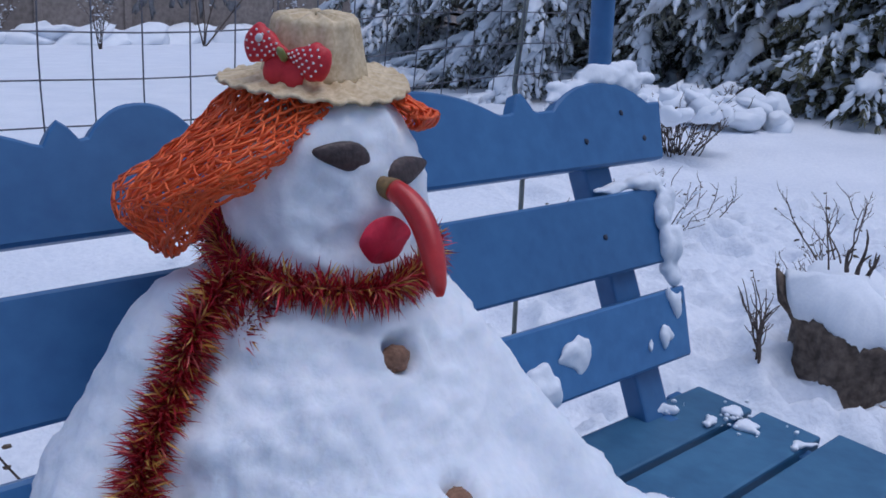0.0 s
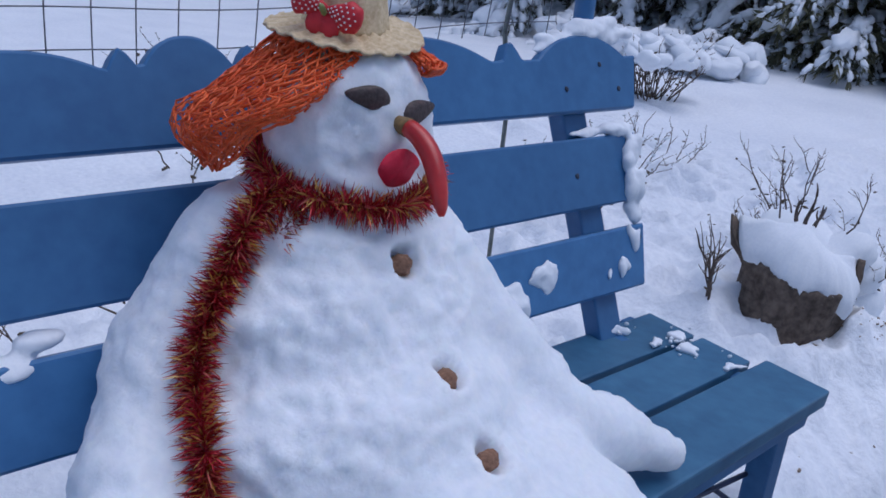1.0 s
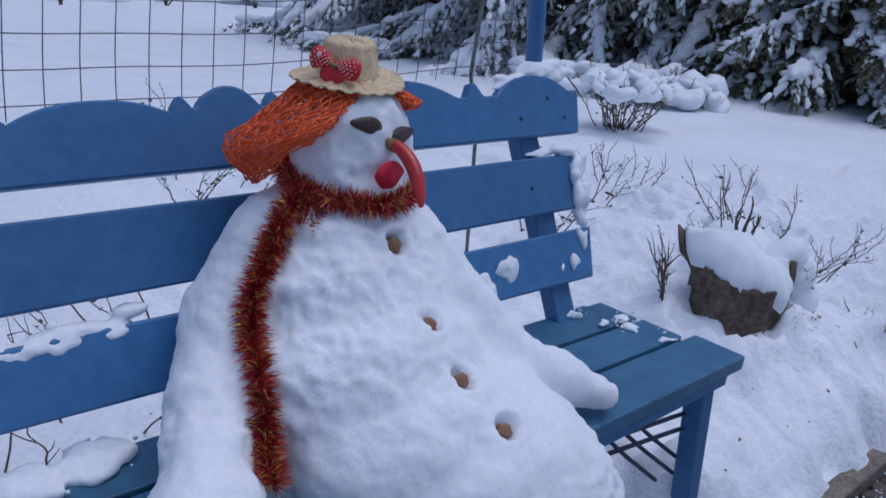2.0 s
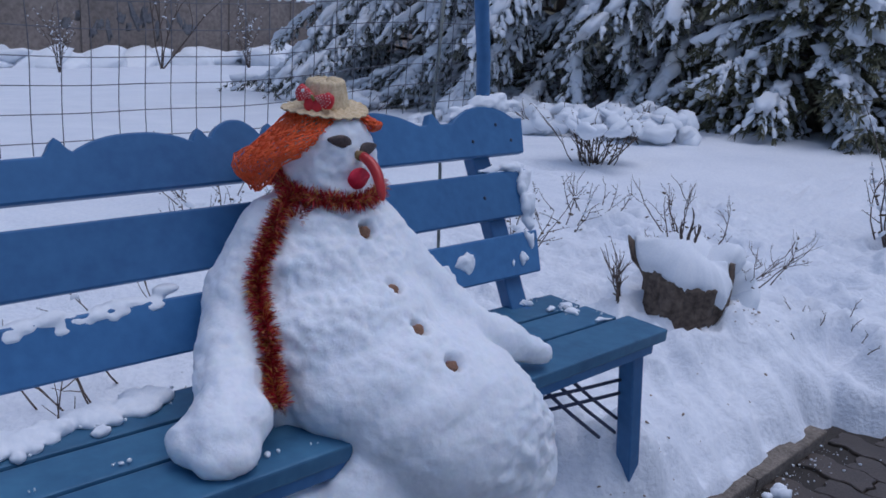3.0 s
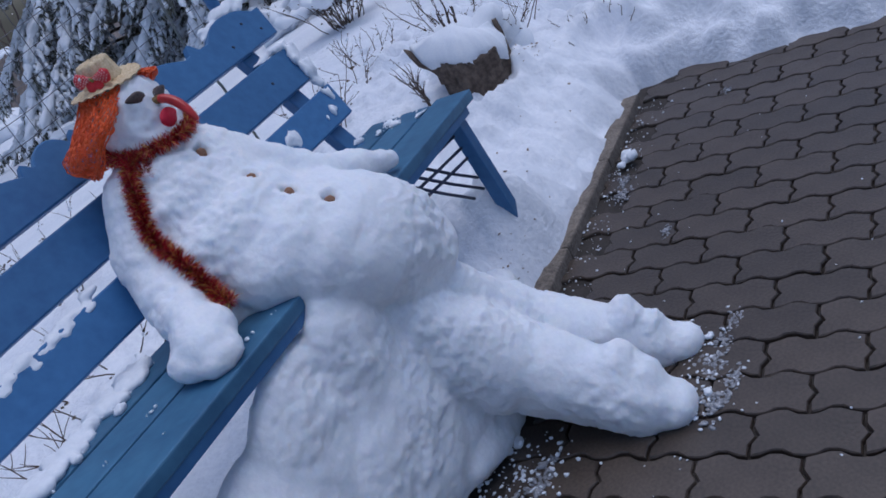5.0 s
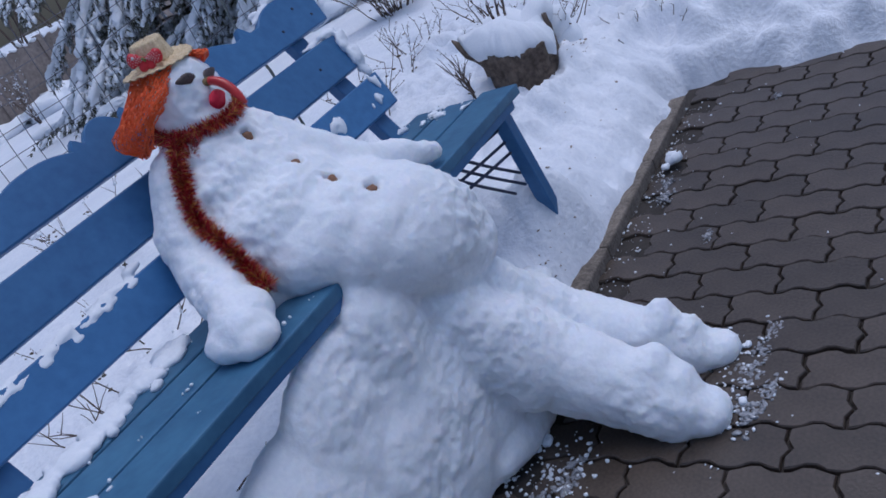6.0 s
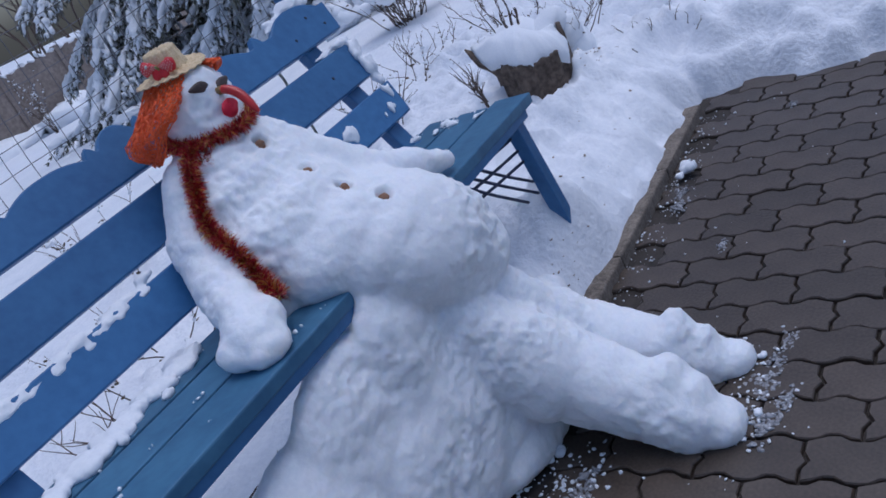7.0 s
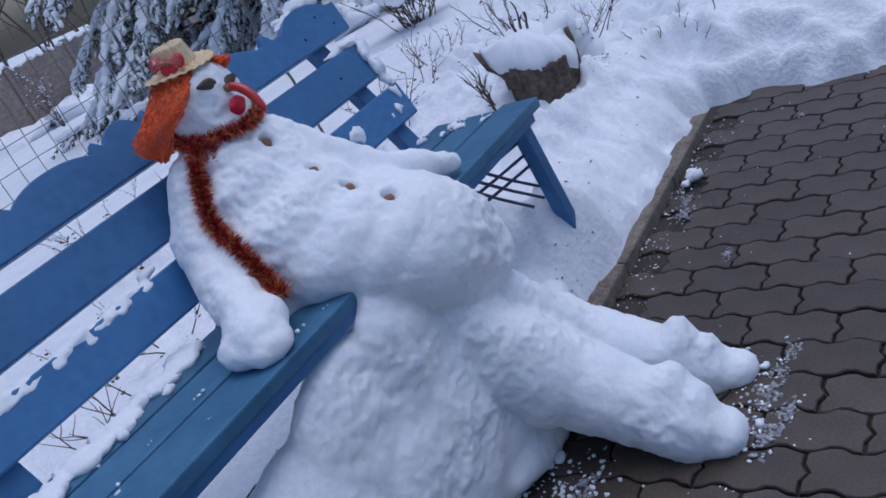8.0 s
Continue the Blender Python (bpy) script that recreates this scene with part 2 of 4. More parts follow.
def back_board(name, outline_top, z_low_r, z_low_l, end_slant, x_end=0.0, thick=0.022):
    """A board in the back plane; outline_top gives its upper edge at x."""
    n = 260
    top, low = [], []
    for i in range(n + 1):
        f = i / n
        x = X0 + (x_end - X0) * f
        low.append((x - end_slant * f, z_low_l + (z_low_r - z_low_l) * f))
        top.append((x, outline_top(x)))
    acc = Acc()
    vs = []
    for off, inset in ((0.0, 0.003), (0.003, 0.0), (thick - 0.003, 0.0), (thick, 0.003)):
        for x, z in top:
            vs.append(on_back(min(x, x_end - inset), z - inset, thick - off))
        for x, z in low:
            vs.append(on_back(min(x, x_end - inset), z + inset, thick - off))
    m = n + 1
    L = 2 * m
    fs = []
    for k in range(3):
        for i in range(n):
            fs.append((k * L + i, k * L + i + 1, (k + 1) * L + i + 1, (k + 1) * L + i))
            fs.append((k * L + m + i + 1, k * L + m + i, (k + 1) * L + m + i, (k + 1) * L + m + i + 1))
        fs.append((k * L + n, k * L + m + n, (k + 1) * L + m + n, (k + 1) * L + n))
        fs.append((k * L + m, k * L, (k + 1) * L, (k + 1) * L + m))
    for i in range(n):
        fs.append((i, m + i, m + i + 1, i + 1))
        fs.append((3 * L + i + 1, 3 * L + m + i + 1, 3 * L + m + i, 3 * L + i))
    acc.add(vs, fs)
    me = acc.mesh(name, smooth=False)
    return part(name, me, PAINT, bench)


PEAKS_AT = (-1.60, -1.094, -0.854, -0.712, -0.296)


def scallop(x):
    """Upper edge of the top board: round lobes with small pointed notches between them."""
    base = 0.958
    lobes = ((-1.85, 0.14, 0.016), (-1.35, 0.17, 0.004), (-0.97, 0.11, 0.012), (-0.785, 0.055, 0.022), (-0.50, 0.16, 0.020), (-0.135, 0.105, 0.018))
    z = base - 0.012
    for c, w, h in lobes:
        q = abs(x - c) / w
        if q < 1:
            z = max(z, base - 0.012 + (h + 0.012) * (1 - q ** 2.4))
    for p in PEAKS_AT:
        q = abs(x - p) / 0.020
        if q < 1:
            z = max(z, base - 0.012 + 0.025 * (1 - q ** 1.3))
    if x > -0.06:
        z = min(z, base + 0.012 - 0.018 * (x + 0.06) / 0.06)
    return z


top_board = back_board("top_board", scallop, 0.871, 0.896, 0.025)
back_board("back_slat", lambda x: 0.836 + (-0.015) * x, 0.742, 0.778, 0.030, -0.036)
back_board("back_slat", lambda x: 0.706 - 0.023 * x, 0.622, 0.676, 0.024, -0.052)

for y0, y1, z0 in ((0.0, 0.104, 0.560), (0.117, 0.204, 0.556), (0.217, 0.305, 0.553)):
    over = 0.024 if y0 == 0 else 0.0
    bm = beam(X1 - X0 + over, y1 - y0, 0.028, 0.004)
    ob = part("seat_slat", bm, SEATPAINT, bench)
    ob.matrix_basis = pose((X0 + X1 + over) / 2, (y0 + y1) / 2, z0 + 0.0185 - over * 0.0214, 0, 2.45, 0)
ob = part("front_rail", beam(X1 - X0 - 0.03, 0.026, 0.022, 0.003), PAINT, bench)
ob.matrix_basis = pose((X0 + X1) / 2 - 0.01, 0.016, 0.5555, 0, 2.45, 0)
for x in (-0.05, -1.55):
    ob = part("leg", beam(0.041, 0.038, 0.40, 0.004), PAINT, bench)
    ob.matrix_basis = pose(x + 0.028, 0.036, 0.322 - 0.04 * x, 0, -11.0, 0)
    ob = part("side_rail", beam(0.03, 0.26, 0.045, 0.004), PAINT, bench)
    ob.matrix_basis = pose(x, 0.19, 0.515 - 0.04 * x)
for x in (-0.15, -1.395):
    ob = part("upright", beam(0.056, 0.03, 0.50, 0.004), PAINT, bench)
    m = on_back(x, 0.715, -0.017)
    ob.matrix_basis = pose(m.x, m.y, m.z, -math.degrees(LEAN_BACK), 0, 0)
for x in (-0.15, -1.395):
    ob = part("rear_leg", beam(0.05, 0.034, 0.50, 0.004), PAINT, bench)
    ob.matrix_basis = pose(x, 0.275, 0.30)
# iron bracing rods below the seat
for a, b in (((-0.30, 0.502), (-0.06, 0.472)), ((-0.36, 0.475), (-0.06, 0.434)), ((-0.33, 0.441), (-0.06, 0.401)), ((-0.351, 0.50), (-0.118, 0.312)), ((-0.31, 0.50), (-0.052, 0.301)), ((-0.268, 0.50), (-0.055, 0.338))):
    acc = Acc()
    tube(acc, [(a[0], 0.056, a[1]), ((a[0] + b[0]) / 2, 0.055, (a[1] + b[1]) / 2 - 0.002), (b[0], 0.05, b[1])], 0.0042, 8)
    part("brace_rod", acc, IRON, bench, "thin dark iron rod")
for x, z in ((-0.19, 0.905), (-0.10, 0.935), (-0.20, 0.790), (-0.07, 0.69), (-1.18, 0.95), (-0.06, 0.90)):
    acc = Acc()
    c = on_back(x, z, 0.0225)
    lump(acc, c, (0.0042, 0.0042, 0.0018), ICO2, 0.3, Euler((math.pi / 2 - LEAN_BACK, 0, 0)).to_matrix())
    part("knot", acc, KNOT, bench, "dark knot in the painted board")


# ---- snow woman ----
def blob_mesh(parts, voxel, smooth_steps, relief):
    """One closed skin round overlapping lumps, smoothed and roughened."""
    acc = Acc()
    for c, r in parts:
        acc.add([Vector((c[0] + p.x * r[0], c[1] + p.y * r[1], c[2] + p.z * r[2])) for p in ICO3[0]], ICO3[1])
    me = acc.mesh("blob")
    ob = new("blob", me)
    md = ob.modifiers.new("skin", "REMESH")
    md.mode, md.voxel_size = "VOXEL", voxel
    sm = ob.modifiers.new("soft", "SMOOTH")
    sm.factor, sm.iterations = 0.5, smooth_steps
    dg = bpy.context.evaluated_depsgraph_get()
    out = bpy.data.meshes.new_from_object(ob.evaluated_get(dg))
    bpy.data.objects.remove(ob)
    bpy.data.meshes.remove(me)
    out.update()
    nor = [v.normal.copy() for v in out.vertices]
    for v, n in zip(out.vertices, nor):
        p = v.co
        patch = 0.55 + 0.8 * smooth(noise.noise(p * 6 + Vector((9.2, 4.4, 0))), -0.25, 0.45)
        d = sum(a * (patch if s > 15 else 1) * noise.noise(p * s + Vector((3.1, 1.7, s))) for s, a in relief)
        v.co = p + n * d
    out.update()
    out.polygons.foreach_set("use_smooth", [True] * len(out.polygons))
    return out


def chain(a, b, ra, rb, n):
    a, b = Vector(a), Vector(b)
    return [(a.lerp(b, i / (n - 1)), [ra + (rb - ra) * i / (n - 1)] * 3) for i in range(n)]


HEAD = Vector((-0.729, 0.262, 0.946))
figure = [(HEAD, (0.080, 0.078, 0.083)), (HEAD + Vector((0, -0.008, -0.037)), (0.074, 0.073, 0.056))]
# chest, and the sloping front down to the hem
figure += [((-0.735, 0.262, 0.832), (0.135, 0.115, 0.072)), ((-0.745, 0.235, 0.765), (0.165, 0.135, 0.105)), ((-0.765, 0.18, 0.68), (0.185, 0.165, 0.125)),
           ((-0.745, 0.085, 0.632), (0.185, 0.150, 0.103)), ((-0.77, 0.18, 0.59), (0.19, 0.15, 0.06)), ((-0.705, 0.005, 0.600), (0.180, 0.115, 0.092)), ((-0.65, 0.07, 0.64), (0.09, 0.10, 0.07)),
           ((-0.680, -0.022, 0.568), (0.175, 0.105, 0.098)), ((-0.655, -0.045, 0.535), (0.165, 0.095, 0.100)), ((-0.630, -0.050, 0.500), (0.148, 0.090, 0.092)), ((-0.605, -0.052, 0.462), (0.130, 0.085, 0.085))]
# mass of snow under the hem and along the front of the bench
figure += [((-0.67, 0.005, 0.40), (0.165, 0.070, 0.16)), ((-0.67, 0.0, 0.26), (0.20, 0.085, 0.18)), ((-0.66, -0.005, 0.13), (0.24, 0.105, 0.15)),
           ((-0.84, -0.010, 0.42), (0.12, 0.055, 0.16)), ((-0.86, 0.005, 0.28), (0.17, 0.075, 0.20)), ((-0.90, 0.02, 0.14), (0.25, 0.10, 0.15)), ((-0.42, -0.02, 0.13), (0.14, 0.09, 0.10)), ((-0.34, 0.03, 0.12), (0.15, 0.08, 0.060)), ((-0.98, 0.03, 0.30), (0.22, 0.07, 0.24)), ((-1.16, 0.05, 0.22), (0.28, 0.09, 0.24)), ((-1.40, 0.06, 0.17), (0.30, 0.10, 0.20)), ((-0.80, -0.005, 0.20), (0.30, 0.09, 0.22))]
# both arms, with the hands resting on the seat
figure += chain((-0.825, 0.282, 0.832), (-0.875, 0.278, 0.750), 0.055, 0.068, 5) + chain((-0.875, 0.278, 0.750), (-0.928, 0.215, 0.690), 0.068, 0.064, 5) + chain((-0.928, 0.215, 0.690), (-1.062, 0.068, 0.632), 0.066, 0.046, 9) + [((-1.025, 0.095, 0.640), (0.064, 0.060, 0.050)), ((-1.084, 0.085, 0.624), (0.042, 0.042, 0.034)), ((-1.066, 0.040, 0.616), (0.048, 0.032, 0.028))]
figure += chain((-0.665, 0.215, 0.815), (-0.57, 0.09, 0.67), 0.058, 0.052, 6) + chain((-0.57, 0.09, 0.67), (-0.405, 0.020, 0.596), 0.047, 0.026, 7)
# both legs and the upright feet
figure += chain((-0.575, -0.030, 0.370), (-0.500, -0.14, 0.155), 0.072, 0.082, 8) + chain((-0.700, -0.015, 0.38), (-0.645, -0.15, 0.195), 0.085, 0.110, 7) + chain((-0.49, -0.04, 0.215), (-0.447, -0.39, 0.034), 0.090, 0.060, 12) + chain((-0.64, -0.06, 0.25), (-0.634, -0.40, 0.042), 0.114, 0.072, 12)
figure += [((-0.445, -0.352, 0.095), (0.058, 0.040, 0.070)), ((-0.440, -0.395, 0.060), (0.052, 0.040, 0.060)), ((-0.618, -0.372, 0.105), (0.068, 0.046, 0.076)), ((-0.622, -0.415, 0.068), (0.062, 0.042, 0.066)), ((-0.66, -0.04, 0.05), (0.20, 0.09, 0.07)), ((-0.432, -0.445, 0.020), (0.052, 0.048, 0.040)), ((-0.626, -0.458, 0.022), (0.062, 0.048, 0.044))]
body = blob_mesh(figure, 0.0058, 30, ((7, 0.008), (17, 0.0052), (36, 0.0040), (75, 0.0032), (130, 0.0020)))
BUTTONS = [(-0.737, 0.152, 0.852), (-0.739, 0.079, 0.785), (-0.736, 0.016, 0.737), (-0.717, -0.04, 0.691)]
from mathutils.bvhtree import BVHTree


def skin_of(me):
    return BVHTree.FromPolygons([v.co for v in me.vertices], [list(p.vertices) for p in me.polygons])


skin = skin_of(body)
DENTS = [skin.find_nearest(Vector(b))[:2] for b in BUTTONS]
for v in body.vertices:
    for c, n in DENTS:
        d = (v.co - c).length
        if d < 0.035:
            v.co -= n * (0.021 * math.exp(-(d / 0.0145) ** 4) - 0.003 * math.exp(-((d - 0.021) / 0.006) ** 2))
body.update()
snow_woman = tagged(part("snow_woman", body, BODY_SNOW), "reclining snow woman of packed white snow on the blue bench", "snowman")
skin = skin_of(body)


def stuck(p):
    """The nearest place of the snow skin, and its outward normal."""
    c, n, _, _ = skin.find_nearest(Vector(p))
    return c, n


def frame_at(c, n, up=(0, 0, 1)):
    zax = n.normalized()
    x = Vector(up).cross(zax).normalized()
    y = zax.cross(x)
    return Matrix((x, y, zax)).transposed().to_4x4()


for b, (c, n) in zip(BUTTONS, DENTS):
    acc = Acc()
    lump(acc, (0, 0, 0), (0.0120, 0.0095, 0.008), ICO3, 0.25, Matrix.Identity(3))
    ob = tagged(part("button", acc, NUT), "brown nut shell button pressed into the snow", "button", "buttons of the snow woman")
    c2, n2 = stuck(c - n * 0.020)
    ob.matrix_basis = Matrix.Translation(c - n * 0.0065 + Vector((0, 0, -0.002))) @ frame_at(c, n)


def face_hit(az, el):
    """Where a ray from outside meets the face, by azimuth from its front and elevation."""
    d = Vector((math.sin(az) * math.cos(el), -math.cos(az) * math.cos(el), math.sin(el)))
    c, n, _, _ = skin.ray_cast(HEAD + d * 0.3, -d)
    return c, n


for az, el, side in ((-0.50, 0.53, -1), (0.36, 0.35, 1)):
    c, n = face_hit(az, el)
    acc = Acc()
    vs = []
    for p in ICO3[0]:
        w = 0.5 + 0.5 * smooth(-p.x * side, -1.1, 0.9)
        vs.append((p.x * 0.0212, p.y * 0.0125 * w + 0.003 * p.x * side, p.z * 0.005))
    acc.add(vs, ICO3[1])
    ob = tagged(part("eye", acc, EYE_SHELL), "dark almond-shaped shell used as an eye", "eye", "eyes of the snow woman")
    ob.matrix_basis = Matrix.Translation(c + n * 0.001) @ frame_at(c, n)

c, n = face_hit(-0.10, -0.24)
acc = Acc()
seg = 28
vs = [(0, 0, 0.0035)] + [(0.0200 * math.cos(a) * (1 + 0.05 * math.sin(3 * a)), 0.0165 * math.sin(a) * (1 - 0.12 * math.cos(2 * a)), 0.0022 + 0.001 * math.sin(5 * a)) for a in (2 * math.pi * i / seg for i in range(seg))]
vs += [(p[0] * 0.98, p[1] * 0.98, p[2] - 0.003) for p in vs[1:]]
fs = [(0, 1 + i, 1 + (i + 1) % seg) for i in range(seg)] + [(1 + i, 1 + seg + i, 1 + seg + (i + 1) % seg, 1 + (i + 1) % seg) for i in range(seg)]
acc.add(vs, fs)
ob = tagged(part("mouth", acc, LIP), "round bright red petal used as a mouth", "mouth")
ob.matrix_basis = Matrix.Translation(c + n * 0.009) @ frame_at(c, Vector((-0.12, -0.95, -0.15)))

# pepper nose: out of the face, then bending down
c, n = face_hit(-0.02, 0.22)
nose = thing("pepper_nose", "curved red chilli pepper stuck in the face as a nose", "pepper", at=c)
acc = Acc()
pts = [Vector((0, 0.006, 0.001)), Vector((0, -0.011, 0.001)), Vector((0.001, -0.024, -0.003)), Vector((0.001, -0.036, -0.010)), Vector((0.000, -0.046, -0.019)), Vector((-0.002, -0.055, -0.030)), Vector((-0.004, -0.062, -0.041)), Vector((-0.005, -0.067, -0.050)), Vector((-0.006, -0.070, -0.057))]
tube(acc, pts[:2], [0.0068, 0.0085], 14)
part("stem_end", acc, STEM, nose, "brownish green stem end")
acc = Acc()
fine, rad = [], []
radii = [0.0075, 0.0080, 0.0086, 0.0090, 0.0089, 0.0084, 0.0074, 0.0056, 0.0022]
for i in range(1, len(pts) - 1):
    for k in range(4):
        f = k / 4
        p0, p1, p2, p3 = pts[i - 1], pts[i], pts[i + 1], pts[min(i + 2, len(pts) - 1)]
        fine.append(0.5 * ((2 * p1) + (p2 - p0) * f + (2 * p0 - 5 * p1 + 4 * p2 - p3) * f * f + (3 * p1 - p0 - 3 * p2 + p3) * f ** 3))
        rad.append(radii[i] + (radii[i + 1] - radii[i]) * f)
fine.append(pts[-1])
rad.append(0.002)
tube(acc, fine, rad, 16)
part("pod", acc, PEPPER, nose)

# ---- straw hat ----
HATP = Matrix.Translation((-0.733, 0.276, 1.029)) @ Euler((radians(3), radians(-3), 0)).to_matrix().to_4x4() @ Matrix.Scale(1.13, 4)
hat = thing("straw_hat", "small woven straw hat with a red spotted bow", "hat")
hat.matrix_basis = HATP


def woven(profile, seg, amp, wall=0.0022):
    """A lathed straw wall: bands pass over and under the radial straws."""
    acc = Acc()
    m = len(profile)
    vs, fs = [], []
    for side in (1, -1):
        for i, (r, z) in enumerate(profile):
            a0, b0 = profile[max(i - 1, 0)], profile[min(i + 1, m - 1)]
            t = Vector((b0[0] - a0[0], b0[1] - a0[1])).normalized()
            nx, nz = -t.y, t.x
            for k in range(seg):
                a = 2 * math.pi * k / seg
                o = wall / 2 * side + amp * math.sin(math.pi * (i + 0.5)) * (1 if (k // 3) % 2 else -1) * (1 if i % 2 else -1)
                wob = 1 + 0.005 * noise.noise((math.cos(a) * 2, math.sin(a) * 2, i * 0.2))
                vs.append(((r + nx * o) * math.cos(a) * wob, (r + nx * o) * math.sin(a) * wob, z + nz * o + 0.0022 * math.sin(a * 2 + 1) * (r / 0.06) ** 2))
    for s in range(2):
        for i in range(m - 1):
            for k in range(seg):
                q = (s * m * seg + i * seg + k, s * m * seg + i * seg + (k + 1) % seg, s * m * seg + (i + 1) * seg + (k + 1) % seg, s * m * seg + (i + 1) * seg + k)
                fs.append(q if s == 0 else q[::-1])
    for i, flip in ((0, 0), (m - 1, 1)):
        for k in range(seg):
            q = (i * seg + k, i * seg + (k + 1) % seg, m * seg + i * seg + (k + 1) % seg, m * seg + i * seg + k)
            fs.append(q[::-1] if not flip else q)
    acc.add(vs, fs)
    return acc


part("brim", woven([(0.0625 - 0.0022 * i, -0.004 + 0.0055 * (i / 14) ** 1.6 + (0.0012 if i == 0 else 0)) for i in range(15)], 132, 0.0009), STRAW, hat)
part("crown", woven([(0.0330 - 0.00062 * i, 0.001 + 0.0030 * i) for i in range(12)] + [(0.0255, 0.0362), (0.020, 0.0372), (0.012, 0.0378), (0.003, 0.038)], 66, 0.0010), STRAW, hat)
# bow on the crown
bow_at = Matrix.Translation((-0.033, -0.018, 0.019)) @ Euler((radians(80), radians(10), radians(-62))).to_matrix().to_4x4()
for sx, nm in ((-1, "bow_loop"), (1, "bow_loop")):
    acc = Acc()
    vs = []
    for p in ICO3[0]:
        f = smooth(p.x * sx, -1, 1)
        vs.append(bow_at @ Vector((sx * 0.014 + p.x * 0.0155, p.y * (0.004 + 0.0115 * f) * (1 + 0.1 * math.sin(p.x * 9)), p.z * 0.0065 * (0.6 + 0.6 * f))))
    acc.add(vs, ICO3[1])
    loop = part(nm, acc, RIBBON, hat, "red ribbon loop with white dots")
    dots = Acc()
    for i in range(7):
        for j in range(7):
            u, v = -1 + 0.3 * (i + 0.5 * (j % 2)) + 0.1, -0.9 + 0.3 * j
            if u * u + v * v < 0.85:
                f = smooth(u * sx, -1, 1)
                w = math.sqrt(max(0, 1 - u * u - v * v))
                p = bow_at @ Vector((sx * 0.014 + u * 0.0155, v * (0.004 + 0.0115 * f), w * 0.0065 * (0.6 + 0.6 * f) + 0.0003))
                lump(dots, p, (0.0009, 0.0009, 0.0009), ICO1, 0.0)
    part("spots", dots, DOT, loop, "small white dots")
acc = Acc()
for sx in (-0.4, 0.5):
    vs = []
    for p in ICO2[0]:
        vs.append(bow_at @ Vector((sx * 0.012 + p.x * 0.009, -0.012 + p.y * 0.011, p.z * 0.003)))
    acc.add(vs, ICO2[1])
part("ribbon_tail", acc, RIBBON, hat)
acc = Acc()
lump(acc, bow_at @ Vector((0, -0.001, 0.007)), (0.0025, 0.0025, 0.007), ICO2, 0.2)
part("ornament", acc, LEAF_GREEN, hat, "small green leaf ornament")
acc = Acc()
lump(acc, bow_at @ Vector((-0.017, 0.004, 0.0072)), (0.0024, 0.0024, 0.0032), ICO2, 0.1)
part("pearl", acc, DOT, hat, "white oval pearl")

# ---- orange net hair ----
hair_net = thing("hair_net", "bright orange plastic netting draped as hair under the hat", "net")
HC = Vector((-0.731, 0.273, 0.0))


def hair_point(u, v, layer):
    """u: round the head from the cheek to the nape and beyond; v: from the hat down."""
    u, v = min(1, max(0, u)), min(1, max(0, v))
    a = radians(-112 - 46 * v) + u * radians(-205 + 46 * v)
    swell = max(0, math.sin(math.pi * min(1, u * 1.15))) ** 0.7
    r = 0.050 + (0.034 + 0.056 * swell) * smooth(v, -0.05, 0.75) - 0.030 * swell * smooth(v, 0.72, 1.0) + (layer - 1) * 0.0050
    z = 1.017 - (0.060 + 0.062 * smooth(u, 0, 0.40)) * v ** 1.1 - 0.014 * swell * v + layer * 0.001
    w = 0.006 * noise.noise((u * 7, v * 4, layer * 4.0))
    return HC + Vector(((r + w) * math.cos(a), (r + w) * math.sin(a), z + w))


def netting(name, point, layers, nu, nv, thick):
    """Diamond meshes of a knotted net, with a cord along its hem."""
    hair = Acc()
    for layer in range(layers):
        knots = {}
        for j in range(nv + 1):
            for i in range(-1, nu + 1):
                du, dv = (rng.uniform(-0.30, 0.30), rng.uniform(-0.32, 0.32)) if j < nv else (0, 0)
                knots[i, j] = point((i + 0.5 * (j % 2) + du + 0.27 * layer) / nu, (j + dv) / nv, layer)
        for j in range(nv):
            for i in range(nu):
                p = knots[i, j]
                for key in ((i, j + 1), (i + (1 if j % 2 else -1), j + 1)):
                    q = knots[key]
                    sag = Vector((rng.gauss(0, 0.0009), rng.gauss(0, 0.0009), -0.0008))
                    tube(hair, [p, (p + q) / 2 + sag, q], thick * rng.uniform(0.8, 1.25), 4)
        hem = [point(i / 60, 1 + 0.02 * math.sin(i * 1.7), layer) for i in range(61)]
        tube(hair, hem, thick * 1.5, 5)
    part(name, hair, NET, hair_net)


netting("drape", hair_point, 4, 20, 13, 0.00085)


def fringe_point(u, v, layer):
    """The short flap of net over the brow on the far side."""
    u, v = min(1, max(0, u)), min(1, max(0, v))
    a = radians(-62 + 92 * u)
    r = 0.056 + 0.026 * smooth(v, 0, 0.8) * (0.35 + 0.65 * math.sin(math.pi * min(1, 0.2 + 0.8 * u))) + layer * 0.003
    z = 1.019 - (0.012 + 0.022 * smooth(u, 0.1, 0.6)) * v + 0.003 * noise.noise((u * 6, v * 3, layer))
    return HC + Vector((r * math.cos(a), r * math.sin(a), z))


netting("brow_flap", fringe_point, 4, 14, 5, 0.0009)

# ---- tinsel scarf ----
tinsel = Acc()


